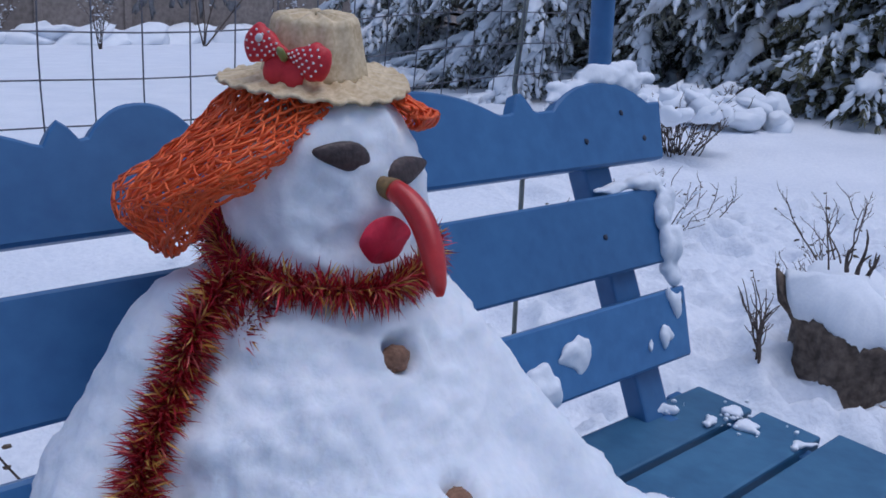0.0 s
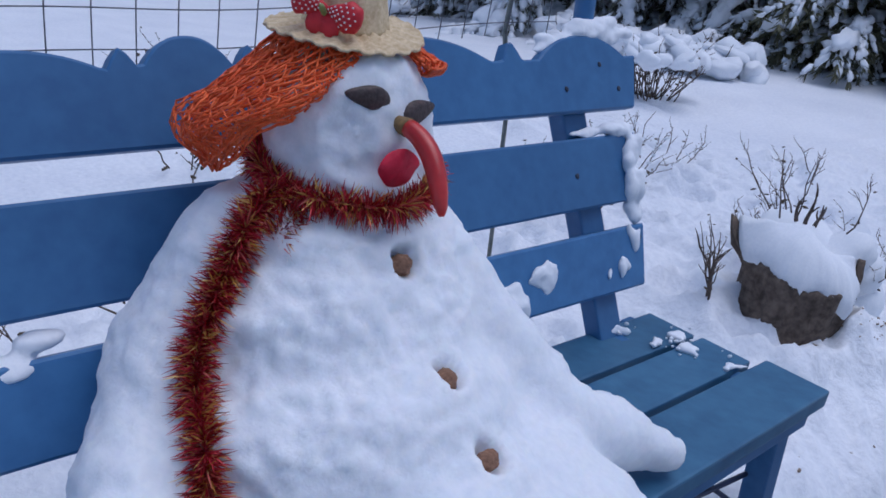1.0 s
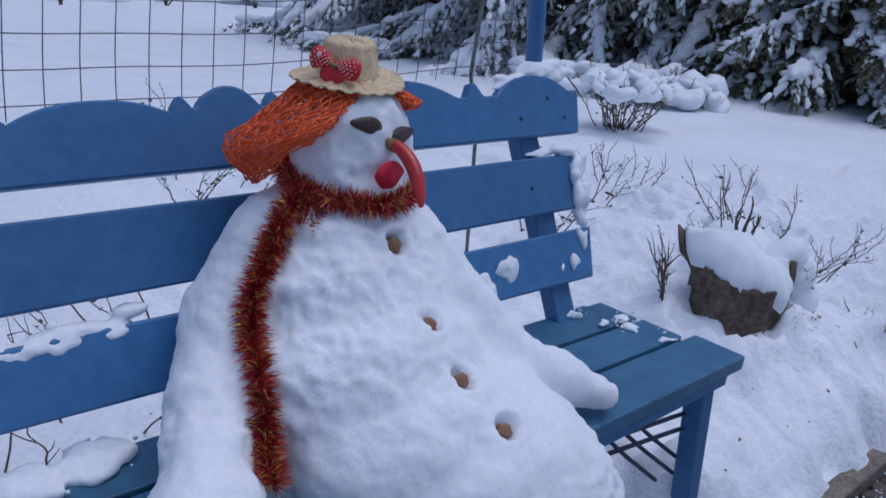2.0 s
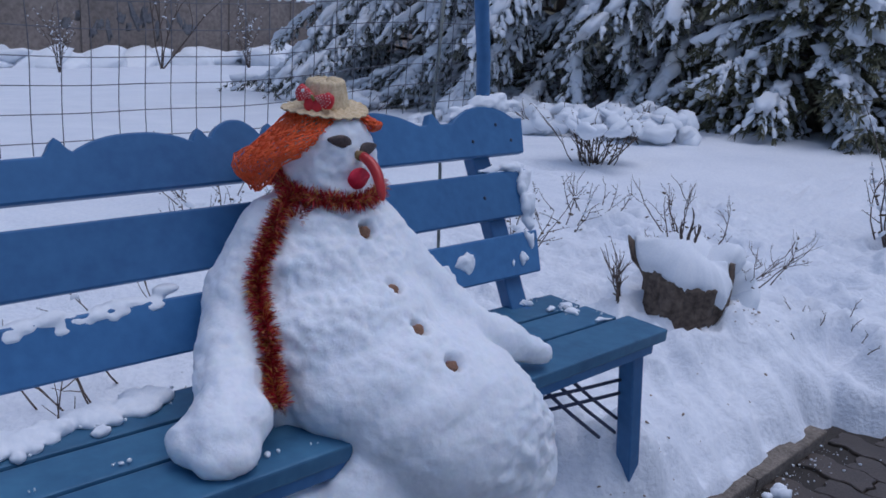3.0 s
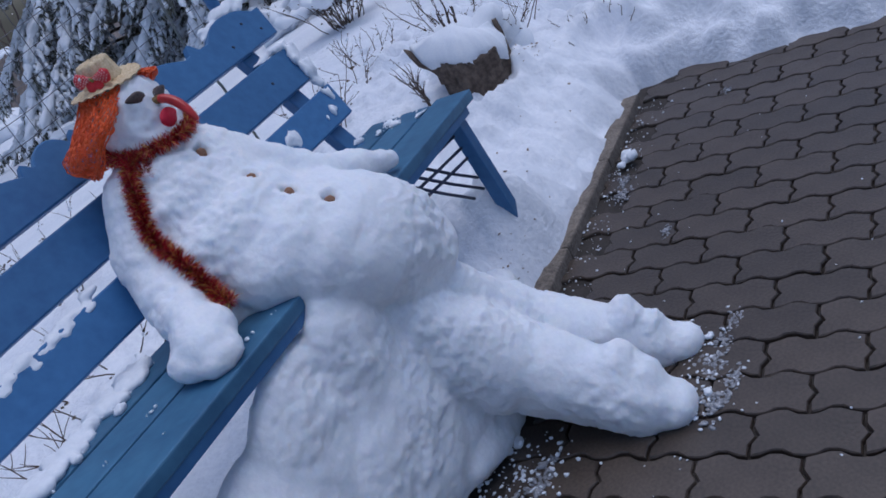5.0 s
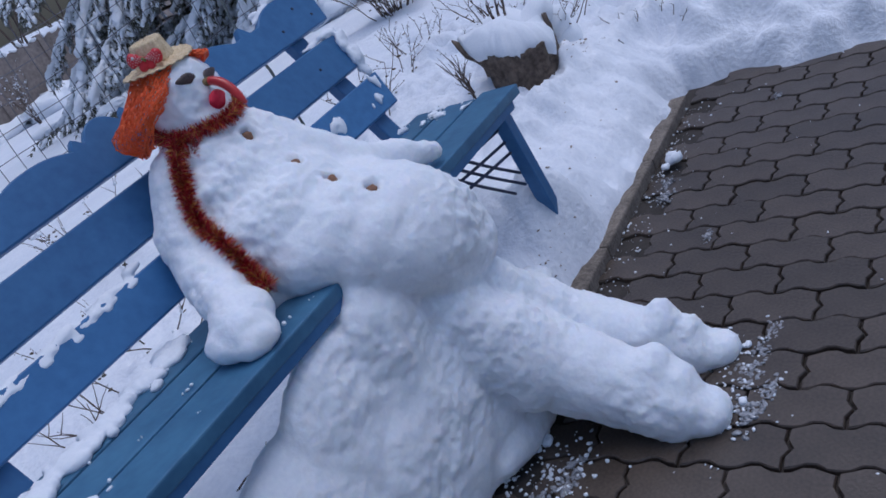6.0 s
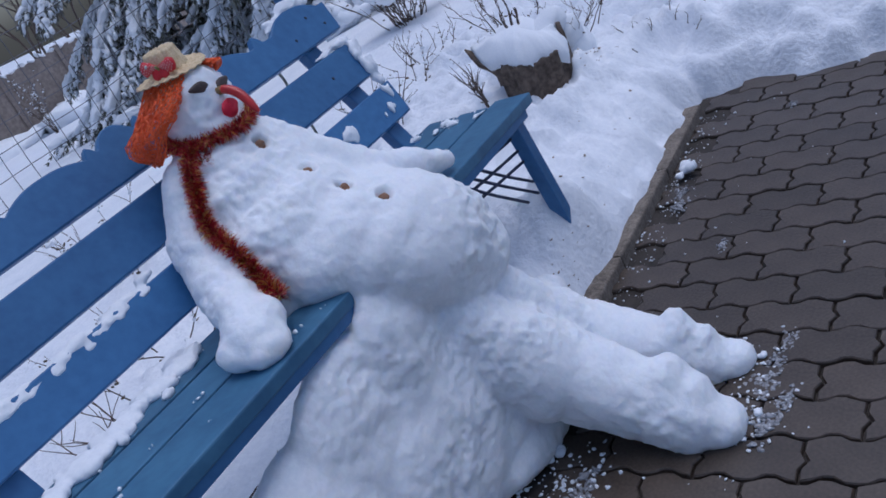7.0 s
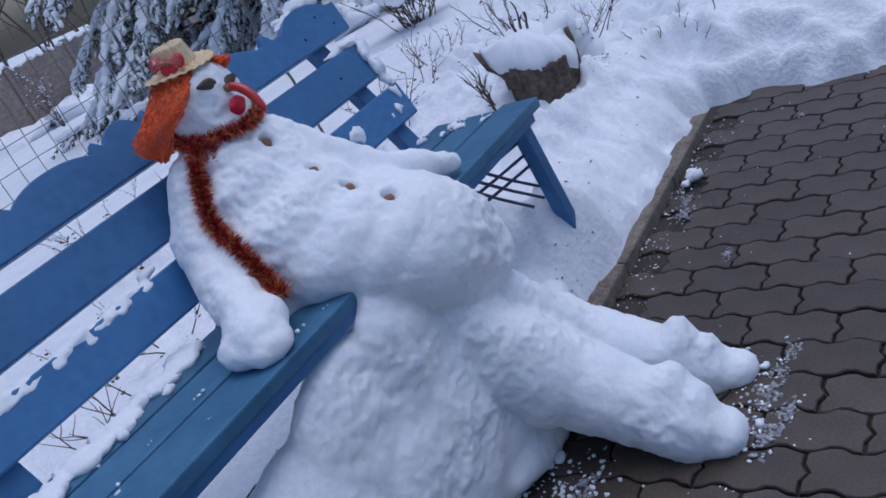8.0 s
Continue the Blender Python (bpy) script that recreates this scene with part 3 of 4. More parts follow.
def garland(path, n, length):
    pts = [Vector(p) for p in path]
    seglen = [(b - a).length for a, b in zip(pts, pts[1:])]
    total = sum(seglen)
    core = []
    for i in range(n):
        d = total * i / n
        k = 0
        while k < len(seglen) - 1 and d > seglen[k]:
            d -= seglen[k]
            k += 1
        p = pts[k].lerp(pts[k + 1], d / seglen[k])
        ax = (pts[k + 1] - pts[k]).normalized()
        s = ax.orthogonal().normalized()
        a = rng.random() * 6.283
        r = Matrix.Rotation(a, 3, ax) @ s
        r = (r + ax * rng.uniform(-0.5, 0.5) + Vector((0, 0, -0.12))).normalized()
        L = length * rng.uniform(0.45, 1.2)
        side = r.cross(Vector((rng.uniform(-1, 1), rng.uniform(-1, 1), rng.uniform(-1, 1)))).normalized() * 0.0007
        mid = p + r * L * 0.55 + Vector((rng.uniform(-1, 1), rng.uniform(-1, 1), rng.uniform(-1, 1))) * 0.0015
        tip = p + r * L + Vector((0, 0, -0.003 * rng.random()))
        tinsel.add([p - side, p + side, mid + side, mid - side, tip], [(0, 1, 2, 3), (3, 2, 4)])
    core = [p for p in pts]
    tube(tinsel, core, 0.0016, 5)


ring = []
for i in range(41):
    a = 2 * math.pi * i / 40
    d = Vector((math.cos(a), math.sin(a), 0))
    z = 0.903 + 0.008 * math.sin(a)
    hit = skin.ray_cast(Vector((-0.729, 0.258, z)) + d * 0.3, -d)[0]
    ring.append((hit or Vector((-0.729, 0.258, z)) + d * 0.08) + d * 0.007)
garland(ring, 6500, 0.0215)
drop = []
for p in ((-0.835, 0.240, 0.905), (-0.860, 0.225, 0.872), (-0.885, 0.215, 0.835), (-0.908, 0.205, 0.795), (-0.922, 0.185, 0.755), (-0.930, 0.150, 0.715), (-0.945, 0.110, 0.682), (-0.970, 0.065, 0.650)):
    c, n = stuck(p)
    drop.append(c + n * 0.008)
garland(drop, 6500, 0.0245)
garland([drop[0] + Vector((0, 0, 0.005)), drop[0] + Vector((0.02, -0.02, -0.014)), drop[1] + Vector((0.022, -0.012, -0.008))], 1500, 0.025)
tagged(part("tinsel_scarf", tinsel, TINSEL), "red and gold tinsel garland wound round the snow neck", "tinsel")

# ---- snow lying on the bench ----
def seat_z(x, y):
    return 0.553 - 0.0428 * x - 0.02 * y


seat_crumbs = Acc()


def skin_patch(label, parts, small):
    acc = Acc()
    me = blob_mesh(parts, 0.0042, 2, ((30, 0.003), (75, 0.002), (160, 0.001)))
    acc.v, acc.f = [tuple(v.co) for v in me.vertices], [tuple(p.vertices) for p in me.polygons]
    for c, e in small:
        lump(seat_crumbs, c, (e, e * rng.uniform(0.7, 1), e * 0.7), ICO1, 0.3)
    return tagged(part("snow_patch", acc, SNOW), label, "snow", "snow left on the bench", "stuff")


def crumbs(name, label, spots):
    """A thin uneven layer with a few loose crumbs. spots: centre, radii, number of lumps."""
    parts, small = [], []
    for c, r, n in spots:
        for _ in range(n // 2 + 1):
            q = Vector((rng.gauss(0, 0.42), rng.gauss(0, 0.42), 0))
            k = max(0.3, 1 - q.length * 0.55) * rng.uniform(0.7, 1.1)
            parts.append(((c[0] + q.x * r[0], c[1] + q.y * r[1], c[2]), (r[0] * 0.38 * k, r[1] * 0.5 * k, r[2] * k + 0.002)))
        for _ in range(n // 3):
            e = rng.uniform(0.0015, 0.0045)
            small.append(((c[0] + rng.gauss(0, 0.7) * r[0], c[1] + rng.gauss(0, 0.6) * r[1], c[2] + e * 0.3), e))
    return skin_patch(label, parts, small)


def sz(x, y, dz=0.0):
    return (x, y, seat_z(x, y) + dz)


crumbs("snow_patch", "crumbly snow left across the seat slats", [(sz(-0.075, 0.19, 0.001), (0.030, 0.022, 0.006), 22), (sz(-0.045, 0.225, 0.001), (0.030, 0.016, 0.005), 18), (sz(-0.10, 0.225, 0.001), (0.022, 0.014, 0.005), 14), (sz(-0.13, 0.285, 0.002), (0.035, 0.016, 0.013), 20), (sz(-0.05, 0.12), (0.03, 0.02, 0.003), 6)])
crumbs("snow_patch", "long thin strip of snow on the rear seat slat", [(sz(x, 0.285 - 0.012 * k, 0.001), (0.075, 0.044, 0.012 + 0.008 * rng.random()), 34) for k, x in enumerate((-1.06, -1.15, -1.24, -1.33, -1.42, -1.52))])
crumbs("snow_patch", "small half-melted snow flecks on the seat", [(sz(-1.17, 0.13), (0.012, 0.01, 0.003), 4), (sz(-1.22, 0.05), (0.010, 0.006, 0.003), 3), (sz(-1.42, 0.10), (0.05, 0.02, 0.006), 10), (sz(-1.28, 0.13), (0.010, 0.006, 0.003), 3), (sz(-0.93, 0.03), (0.012, 0.008, 0.004), 4), (sz(-1.0, 0.04), (0.02, 0.02, 0.004), 5)])


def back_snow(label, items):
    parts = []
    for x, z, off, r, n in items:
        for _ in range(n + 4):
            e = rng.uniform(0.7, 1.0)
            parts.append((on_back(x + rng.gauss(0, 0.4) * r[0], z + rng.gauss(0, 0.3) * r[2], off + rng.uniform(-0.2, 0.3) * r[1]), (r[0] * 0.55 * e, r[1] * 0.9 * e, r[2] * 0.6 * e)))
    return skin_patch(label, parts, [])


back_snow("snow crest lying on the scalloped backrest board", [(-0.060, 0.978, 0.012, (0.045, 0.014, 0.018), 20), (-0.115, 0.986, 0.011, (0.05, 0.014, 0.016), 18), (-0.17, 0.974, 0.008, (0.04, 0.012, 0.012), 10), (-0.21, 0.962, 0.006, (0.03, 0.010, 0.008), 8)])
back_snow("wet snow stuck to a blue backrest slat", [(-0.072, 0.845, 0.016, (0.035, 0.016, 0.014), 14), (-0.058, 0.81, 0.026, (0.024, 0.010, 0.028), 14), (-0.066, 0.765, 0.026, (0.020, 0.010, 0.030), 14), (-0.13, 0.846, 0.010, (0.04, 0.010, 0.007), 10), (-0.066, 0.728, 0.014, (0.016, 0.010, 0.02), 8)])
back_snow("small snow clots on the lowest slat", [(-0.315, 0.672, 0.0235, (0.026, 0.0032, 0.026), 16), (-0.125, 0.655, 0.024, (0.014, 0.005, 0.016), 10), (-0.085, 0.685, 0.024, (0.013, 0.005, 0.022), 10), (-0.165, 0.652, 0.024, (0.007, 0.005, 0.010), 3), (-0.385, 0.65, 0.024, (0.03, 0.012, 0.03), 12)])
back_snow("strip of snow lying on the lowest backrest slat", [(x, 0.722 - 0.02 * (x + 1.0) + 0.006 * rng.random(), 0.010, (0.045, 0.016, 0.012 + 0.006 * rng.random()), 9) for x in (-1.02, -1.07, -1.12, -1.17, -1.22, -1.27, -1.32, -1.38, -1.44, -1.50, -1.57)])

tagged(part("snow_crumbs", seat_crumbs, SNOW), "loose snow crumbs on the blue seat", "snow", kind="stuff")

# ---- stump planter ----
stump = thing("tree_stump", "hollow dark tree stump capped with snow", "stump", at=(0.893, 0.402, 0.055))
SEG, RIN = 140, 14


def bump(a, at, width):
    """A rounded swelling round the angle at."""
    d = (a - at + math.pi) % (2 * math.pi) - math.pi
    return math.exp(-(d / width) ** 2)


def stump_rim(a):
    """Height of the torn upper edge over the base: a long sliver on one side, a spike on the other."""
    return 0.180 + 0.095 * bump(a, 2.42, 0.065) + 0.030 * bump(a, 2.6, 0.4) + 0.062 * bump(a, 5.36, 0.15) - 0.03 * bump(a, 4.75, 0.4) - 0.06 * bump(a, 5.95, 0.35) + 0.012 * noise.noise((math.cos(a) * 4, math.sin(a) * 4, 1)) + 0.006 * noise.noise((math.cos(a) * 14, math.sin(a) * 14, 1))


acc = Acc()
vs, fs = [], []
for i in range(RIN):
    f = i / (RIN - 1)
    for k in range(SEG):
        a = 2 * math.pi * k / SEG
        r = 0.124 + 0.014 * f + 0.075 * f ** 6 * bump(a, 2.42, 0.14) + 0.016 * (1 - f) ** 3
        r += 0.010 * noise.noise((math.cos(a) * 4, math.sin(a) * 4, f * 0.8)) + 0.010 * abs(noise.noise((math.cos(a) * 10, math.sin(a) * 10, f * 0.7))) + 0.003 * noise.noise((math.cos(a) * 30, math.sin(a) * 30, f * 2.0))
        vs.append((r * math.cos(a), r * math.sin(a), 0.13 + f * (0.03 + stump_rim(a))))
for i in range(RIN):
    for k in range(SEG):
        p = vs[(RIN - 1 - i) * SEG + k]
        thin = 0.88 + 0.10 * bump(2 * math.pi * k / SEG, 2.42, 0.3)
        vs.append((p[0] * thin, p[1] * thin, p[2] + 0.002))
for i in range(2 * RIN - 1):
    for k in range(SEG):
        fs.append((i * SEG + k, i * SEG + (k + 1) % SEG, (i + 1) * SEG + (k + 1) % SEG, (i + 1) * SEG + k))
acc.add(vs, fs)
part("bark_shell", acc, BARK, stump, "dark furrowed bark")
acc = Acc()
vs, fs = [], []
RC = 18
for i in range(RC + 1):
    f = i / RC
    for k in range(SEG):
        a = 2 * math.pi * k / SEG
        ca, sa = math.cos(a), math.sin(a)
        slide = bump(a, 6.05, 0.50)
        over = 0.140 + 0.055 * bump(a, 2.42, 0.22) + 0.030 * slide - 0.030 * bump(a, 5.36, 0.17) + 0.010 * bump(a, 4.55, 0.35) + 0.010 * noise.noise((ca * 3, sa * 3, 4)) + 0.005 * noise.noise((ca * 9, sa * 9, 7))
        edge = 0.16 + stump_rim(a) + 0.006
        edge -= 0.035 * bump(a, 4.45, 0.38) + 0.020 * slide + 0.016 * bump(a, 3.6, 0.5)
        top = 0.428 + 0.030 * ca * math.cos(2.6) + 0.030 * sa * math.sin(2.6)
        g = f ** 3.4
        r = over * min(1.0, f * 1.06) - 0.012 * smooth(f, 0.93, 1.0)
        z = top * (1 - g) + edge * g - 0.014 * smooth(f, 0.90, 1.0) + 0.006 * noise.noise((r * 16 * ca, r * 16 * sa, 2)) + 0.003 * noise.noise((r * 45 * ca, r * 45 * sa, 5))
        vs.append((r * ca, r * sa, z))
for i in range(RC):
    for k in range(SEG):
        fs.append((i * SEG + k, (i + 1) * SEG + k, (i + 1) * SEG + (k + 1) % SEG, i * SEG + (k + 1) % SEG))
acc.add(vs, fs)
for c, r in (((0.130, -0.045, 0.375), (0.085, 0.080, 0.052)), ((0.185, -0.060, 0.315), (0.080, 0.085, 0.070)), ((0.215, -0.055, 0.245), (0.090, 0.095, 0.085)), ((0.10, 0.08, 0.38), (0.10, 0.10, 0.05)), ((0.215, 0.03, 0.22), (0.10, 0.11, 0.08))):
    lump(acc, c, r, ICO3, 0.22)
part("snow_cap", acc, SNOW, stump, "thick snow cap sliding off one side")


# ---- plants ----
def twig(acc, p, d, length, r, depth, leaves=None, kink=0.35, snow=None):
    """A kinked twig that forks."""
    pts, rad = [Vector(p)], [r]
    d = Vector(d).normalized()
    n = 5
    for i in range(n):
        d = (d + Vector((rng.gauss(0, kink * 0.4), rng.gauss(0, kink * 0.4), rng.gauss(0.03, kink * 0.25)))).normalized()
        pts.append(pts[-1] + d * length / n)
        rad.append(r * (1 - 0.6 * (i + 1) / n))
        if depth and i >= 1 and rng.random() < 0.75:
            side = (d + Vector((rng.gauss(0, 0.7), rng.gauss(0, 0.7), rng.uniform(0, 0.5)))).normalized()
            twig(acc, pts[-1], side, length * rng.uniform(0.3, 0.55), r * 0.6, depth - 1, leaves, kink, snow)
        if leaves is not None and rng.random() < 0.45:
            e = min(0.018, length * rng.uniform(0.03, 0.06))
            lump(leaves, pts[-1] + Vector((rng.gauss(0, e), rng.gauss(0, e), rng.gauss(0, e))), (e, e * 0.6, e * 0.35), ICO1, 0.5)
        if snow is not None and rng.random() < 0.3:
            e = min(0.03, length * rng.uniform(0.03, 0.07))
            lump(snow, pts[-1] + Vector((0, 0, e * 0.4)), (e * 1.3, e, e * 0.6), ICO1, 0.4)
    tube(acc, pts, rad, 5)


def shrub(name, label, at, height, stems, spread, r, depth=1, leafy=False, snowy=False, category="shrub", z=None, lean=(0, 0)):
    base = (at[0], at[1], (ground_z(*at) if z is None else z) - 0.01)
    ob = thing(name, label, category, at=base)
    lv, sn = Acc(), Acc()
    for _ in range(stems):
        st = Acc()
        a = rng.random() * 6.283
        q = rng.random() * spread * 0.3
        twig(st, (q * math.cos(a), q * math.sin(a), 0), (math.cos(a) * spread + lean[0], math.sin(a) * spread + lean[1], 1), height * rng.uniform(0.65, 1.0), r, depth, lv if leafy else None, 0.35, sn if snowy else None)
        part("stem", st, TWIG, ob)
    if lv.v:
        tagged(part("dry_leaves", lv, DRYLEAF, ob, "withered brown leaves"), kind="stuff")
    if sn.v:
        tagged(part("snow", sn, SNOW, ob, "small caps of snow"), kind="stuff")
    return ob


shrub("bare_shrub", "bare rose twigs growing from the snowy stump", (0.95, 0.465), 0.17, 7, 0.45, 0.0024, 2, leafy=True, z=0.515)
shrub("bare_shrub", "knobbly bare stem in the stump snow", (0.942, 0.455), 0.09, 3, 0.15, 0.006, 1, z=0.505)
shrub("bare_shrub", "wide bare twiggy rose bush behind the stump", (1.26, 0.42), 0.21, 12, 0.85, 0.0026, 2, leafy=True, lean=(0.25, -0.1))
shrub("bare_shrub", "bare twiggy rose bush in the snow", (1.28, 0.60), 0.21, 8, 0.5, 0.0026, 2, leafy=True)
shrub("dead_plant", "withered brown plant with curled leaves beside the stump", (0.70, 0.53), 0.16, 8, 0.14, 0.0032, 1, leafy=True)
shrub("dead_plant", "withered leafy plant behind the bench", (0.98, 1.22), 0.30, 6, 0.5, 0.003, 1, leafy=True, snowy=True)
shrub("dead_plant", "short withered stems in the snow", (1.75, 1.50), 0.24, 7, 0.6, 0.003, 1, leafy=True, snowy=True)
shrub("dead_plant", "short withered stems in the snow", (2.05, 1.58), 0.20, 6, 0.6, 0.003, 1, leafy=True, snowy=True)
shrub("dead_plant", "low brown plant showing through snow", (1.25, 0.12), 0.06, 6, 0.8, 0.002, 1, leafy=True)
shrub("dead_plant", "low brown plant showing through snow", (1.42, 0.05), 0.06, 5, 0.8, 0.002, 1, leafy=True)
shrub("bare_shrub", "upright bare shrub in the snow", (2.95, 0.38), 0.55, 14, 0.35, 0.005, 1, leafy=True, snowy=True)
shrub("bare_shrub", "thin bare twigs behind the bench", (-0.80, 0.98), 0.26, 8, 1.1, 0.0028, 1)
shrub("bare_shrub", "thin bare twigs behind the bench", (-1.12, 0.80), 0.30, 6, 1.3, 0.003, 1)
shrub("bare_shrub", "low snowy twigs behind the bench", (-0.45, 1.25), 0.28, 9, 0.9, 0.0028, 1, snowy=True, leafy=True)
shrub("bare_shrub", "low snowy twigs behind the bench", (0.15, 2.1), 0.30, 8, 0.8, 0.003, 1, snowy=True, leafy=True)
shrub("bare_shrub", "low snowy twigs behind the bench", (0.55, 2.6), 0.30, 8, 0.8, 0.003, 1, snowy=True, leafy=True)
# rounded rose bush with a snow roof
rose = shrub("snowy_rose_bush", "rounded rose bush with a roof of snow on its stems", (3.35, 2.42), 0.36, 30, 0.5, 0.0045, 1, leafy=True)
acc = Acc()
for _ in range(34):
    a, q = rng.random() * 6.283, rng.random() ** 0.6 * 0.30
    lump(acc, (q * math.cos(a), q * math.sin(a), 0.33 - 0.5 * q * q + rng.uniform(-0.03, 0.03)), (rng.uniform(0.05, 0.10), rng.uniform(0.05, 0.09), rng.uniform(0.025, 0.045)), ICO2, 0.4)
part("snow_roof", acc, SNOW, rose, "lumpy snow lying on the stems")


def blades(acc, p, d, n, length, width, spread):
    for _ in range(n):
        v = (Vector(d) + Vector((rng.gauss(0, spread), rng.gauss(0, spread), rng.gauss(0, spread)))).normalized()
        s = v.cross(Vector((rng.gauss(0, 1), rng.gauss(0, 1), rng.gauss(0, 1)))).normalized() * width
        L = length * rng.uniform(0.6, 1.2)
        acc.add([p + s, p - s, p + v * L * 0.6 - s * 0.9, p + v * L, p + v * L * 0.6 + s * 0.9], [(0, 1, 2, 3, 4)])


def conifer(name, label, at, R, H, branches, needle, snowiness, droop=0.55, hmax=None, low=0.15):
    base = Vector((at[0], at[1], ground_z(*at) - 0.05))
    ob = thing(name, label, "tree", "conifers", at=base)
    wood, green, white = Acc(), Acc(), Acc()
    tube(wood, [(0, 0, H * i / 8) for i in range(9)], [0.14 * (1 - i / 9) + 0.01 for i in range(9)], 10)
    hmax = hmax or H
    for b in range(branches):
        h = low + (hmax - low) * (b / branches) ** 1.15
        a = b * 2.39996 + rng.uniform(-0.25, 0.25)
        L = R * max(0.1, 1 - h / H) ** 0.75 * rng.uniform(0.72, 1.12)
        out = Vector((math.cos(a), math.sin(a), 0))
        side = Vector((-out.y, out.x, 0))
        dr = droop * rng.uniform(0.75, 1.25)
        pts = []
        for i in range(9):
            s = i / 8
            z = max(0.03 + 0.05 * rng.random(), h + 0.18 * s * L - dr * s * s * L)
            pts.append(out * (s * L) + side * (0.06 * L * math.sin(s * 3 + b)) + Vector((0, 0, z)))
        tube(wood, pts, [0.022 * (1 - 0.9 * i / 8) + 0.003 for i in range(9)], 5)
        steps = int(L / 0.085)
        for k in range(steps):
            s = 0.22 + 0.78 * k / max(1, steps - 1)
            x = s * 8
            i = min(7, int(x))
            p = pts[i].lerp(pts[i + 1], x - i)
            fwd = (pts[i + 1] - pts[i]).normalized()
            for sg in (-1, 1):
                tl = (0.16 + 0.34 * (1 - abs(s - 0.55))) * rng.uniform(0.6, 1.15) * min(1.0, L / 1.6)
                d = (fwd * 0.75 + side * sg * rng.uniform(0.3, 0.85) + Vector((0, 0, -rng.uniform(0.2, 0.8)))).normalized()
                for j in range(4):
                    q = p + d * tl * (j + 0.5) / 4 + Vector((0, 0, -0.05 * (j / 4) ** 2))
                    blades(green, q, d + Vector((0, 0, -0.25)), 6, 0.095, 0.0085, 0.55)
                if rng.random() < snowiness:
                    tip = p + d * tl
                    w = rng.uniform(0.028, 0.055)
                    rot = (d + Vector((0, 0, -0.15))).to_track_quat("X", "Z").to_matrix()
                    for k2 in range(4):
                        w2 = w * rng.uniform(0.5, 1.0)
                        lump(white, p.lerp(tip, 0.12 + 0.25 * k2 + rng.uniform(-0.08, 0.08)) + Vector((rng.gauss(0, 0.012), rng.gauss(0, 0.012), 0.02 - 0.02 * (k2 / 3) ** 2)), (tl * rng.uniform(0.12, 0.24), w2, w2 * 0.75), ICO1, 0.8, rot)
            if rng.random() < snowiness:
                w = rng.uniform(0.05, 0.105) * (0.7 + 0.5 * s)
                rot = fwd.to_track_quat("X", "Z").to_matrix()
                lump(white, p + Vector((rng.gauss(0, 0.02), rng.gauss(0, 0.02), 0.03)), (w * 1.4, w * 0.8, w * 0.5), ICO2, 0.9, rot)
    part("trunk", wood, BARK, ob)
    tagged(part("needles", green, needle, ob), kind="stuff")
    tagged(part("snow_load", white, SNOW, ob, "heavy snow on the drooping boughs"), kind="stuff")
    return ob


conifer("spruce", "old spruce with boughs drooping under heavy snow", (7.6, 5.9), 3.0, 9.0, 84, NEEDLE, 0.82, hmax=4.2)
conifer("spruce", "old spruce with boughs drooping under heavy snow", (8.1, 8.95), 2.8, 8.5, 76, NEEDLE, 0.92, hmax=4.2)
conifer("spruce", "spruce with low boughs pressed down by snow", (7.9, 4.1), 2.4, 7.0, 70, NEEDLE, 0.60, hmax=3.4)
conifer("juniper", "dense dark green juniper with patches of snow", (7.1, 2.45), 1.45, 4.2, 120, JUNIPER, 0.46, droop=0.32, hmax=3.2)
conifer("juniper", "dense dark green juniper with patches of snow", (8.7, 1.3), 1.8, 4.2, 90, JUNIPER, 0.40, droop=0.2, hmax=3.4)
# low bushes weighed down by snow in front of the trees
for bx, by, w in ((5.0, 3.9, 0.40), (5.3, 3.3, 0.45), (4.9, 2.9, 0.34), (5.6, 4.8, 0.42), (5.2, 7.2, 0.35)):
    ob = shrub("snow_bent_bush", "low bush bowed to the ground under snow", (bx, by), 0.28, 14, 1.1, 0.007, 1, leafy=True)
    acc = Acc()
    for _ in range(26):
        a, q = rng.random() * 6.283, rng.random() ** 0.5 * w
        lump(acc, (q * math.cos(a), q * math.sin(a), 0.17 - 0.5 * q * q + rng.uniform(-0.05, 0.05)), (rng.uniform(0.08, 0.17), rng.uniform(0.07, 0.14), rng.uniform(0.05, 0.08)), ICO2, 0.5)
    part("snow_load", acc, SNOW, ob, "rounded snow over the twigs")

# ---- wire fence behind the bench ----
fence = thing("wire_fence", "sagging square mesh wire fence behind the bench", "fence")
FY = 0.62


def fence_at(x, z):
    t = smooth(x, -0.75, -0.1)
    sag = 0.018 * noise.noise((x * 2.2, z * 2.0, 3)) + 0.10 * t * (1.25 - z) * 0.6
    return Vector((x + 0.006 * noise.noise((x * 3, z * 5, 8)) + 0.05 * t * (z - 1.0), FY + 0.03 * noise.noise((x * 2, z * 2, 1)), z + sag * 0.9 + 0.02 * t))


for k in range(-18, 19):
    x = -0.961 + 0.0522 * k
    acc = Acc()
    tube(acc, [fence_at(x, 0.905 + 0.03 * i) for i in range(13)], 0.0009, 5)
    part("upright_wire", acc, WIRE, fence)
for k in range(8):
    z = 0.926 + 0.0485 * k
    acc = Acc()
    tube(acc, [fence_at(-1.95 + 0.05 * i, z) for i in range(40)], 0.0009, 5)
    part("level_wire", acc, WIRE, fence)
post = Acc()
tube(post, [(-0.082, 0.495, 0.86), (-0.088, 0.497, 0.98), (-0.098, 0.498, 1.08), (-0.113, 0.50, 1.17), (-0.137, 0.502, 1.30), (-0.165, 0.505, 1.5)], 0.0165, 14)
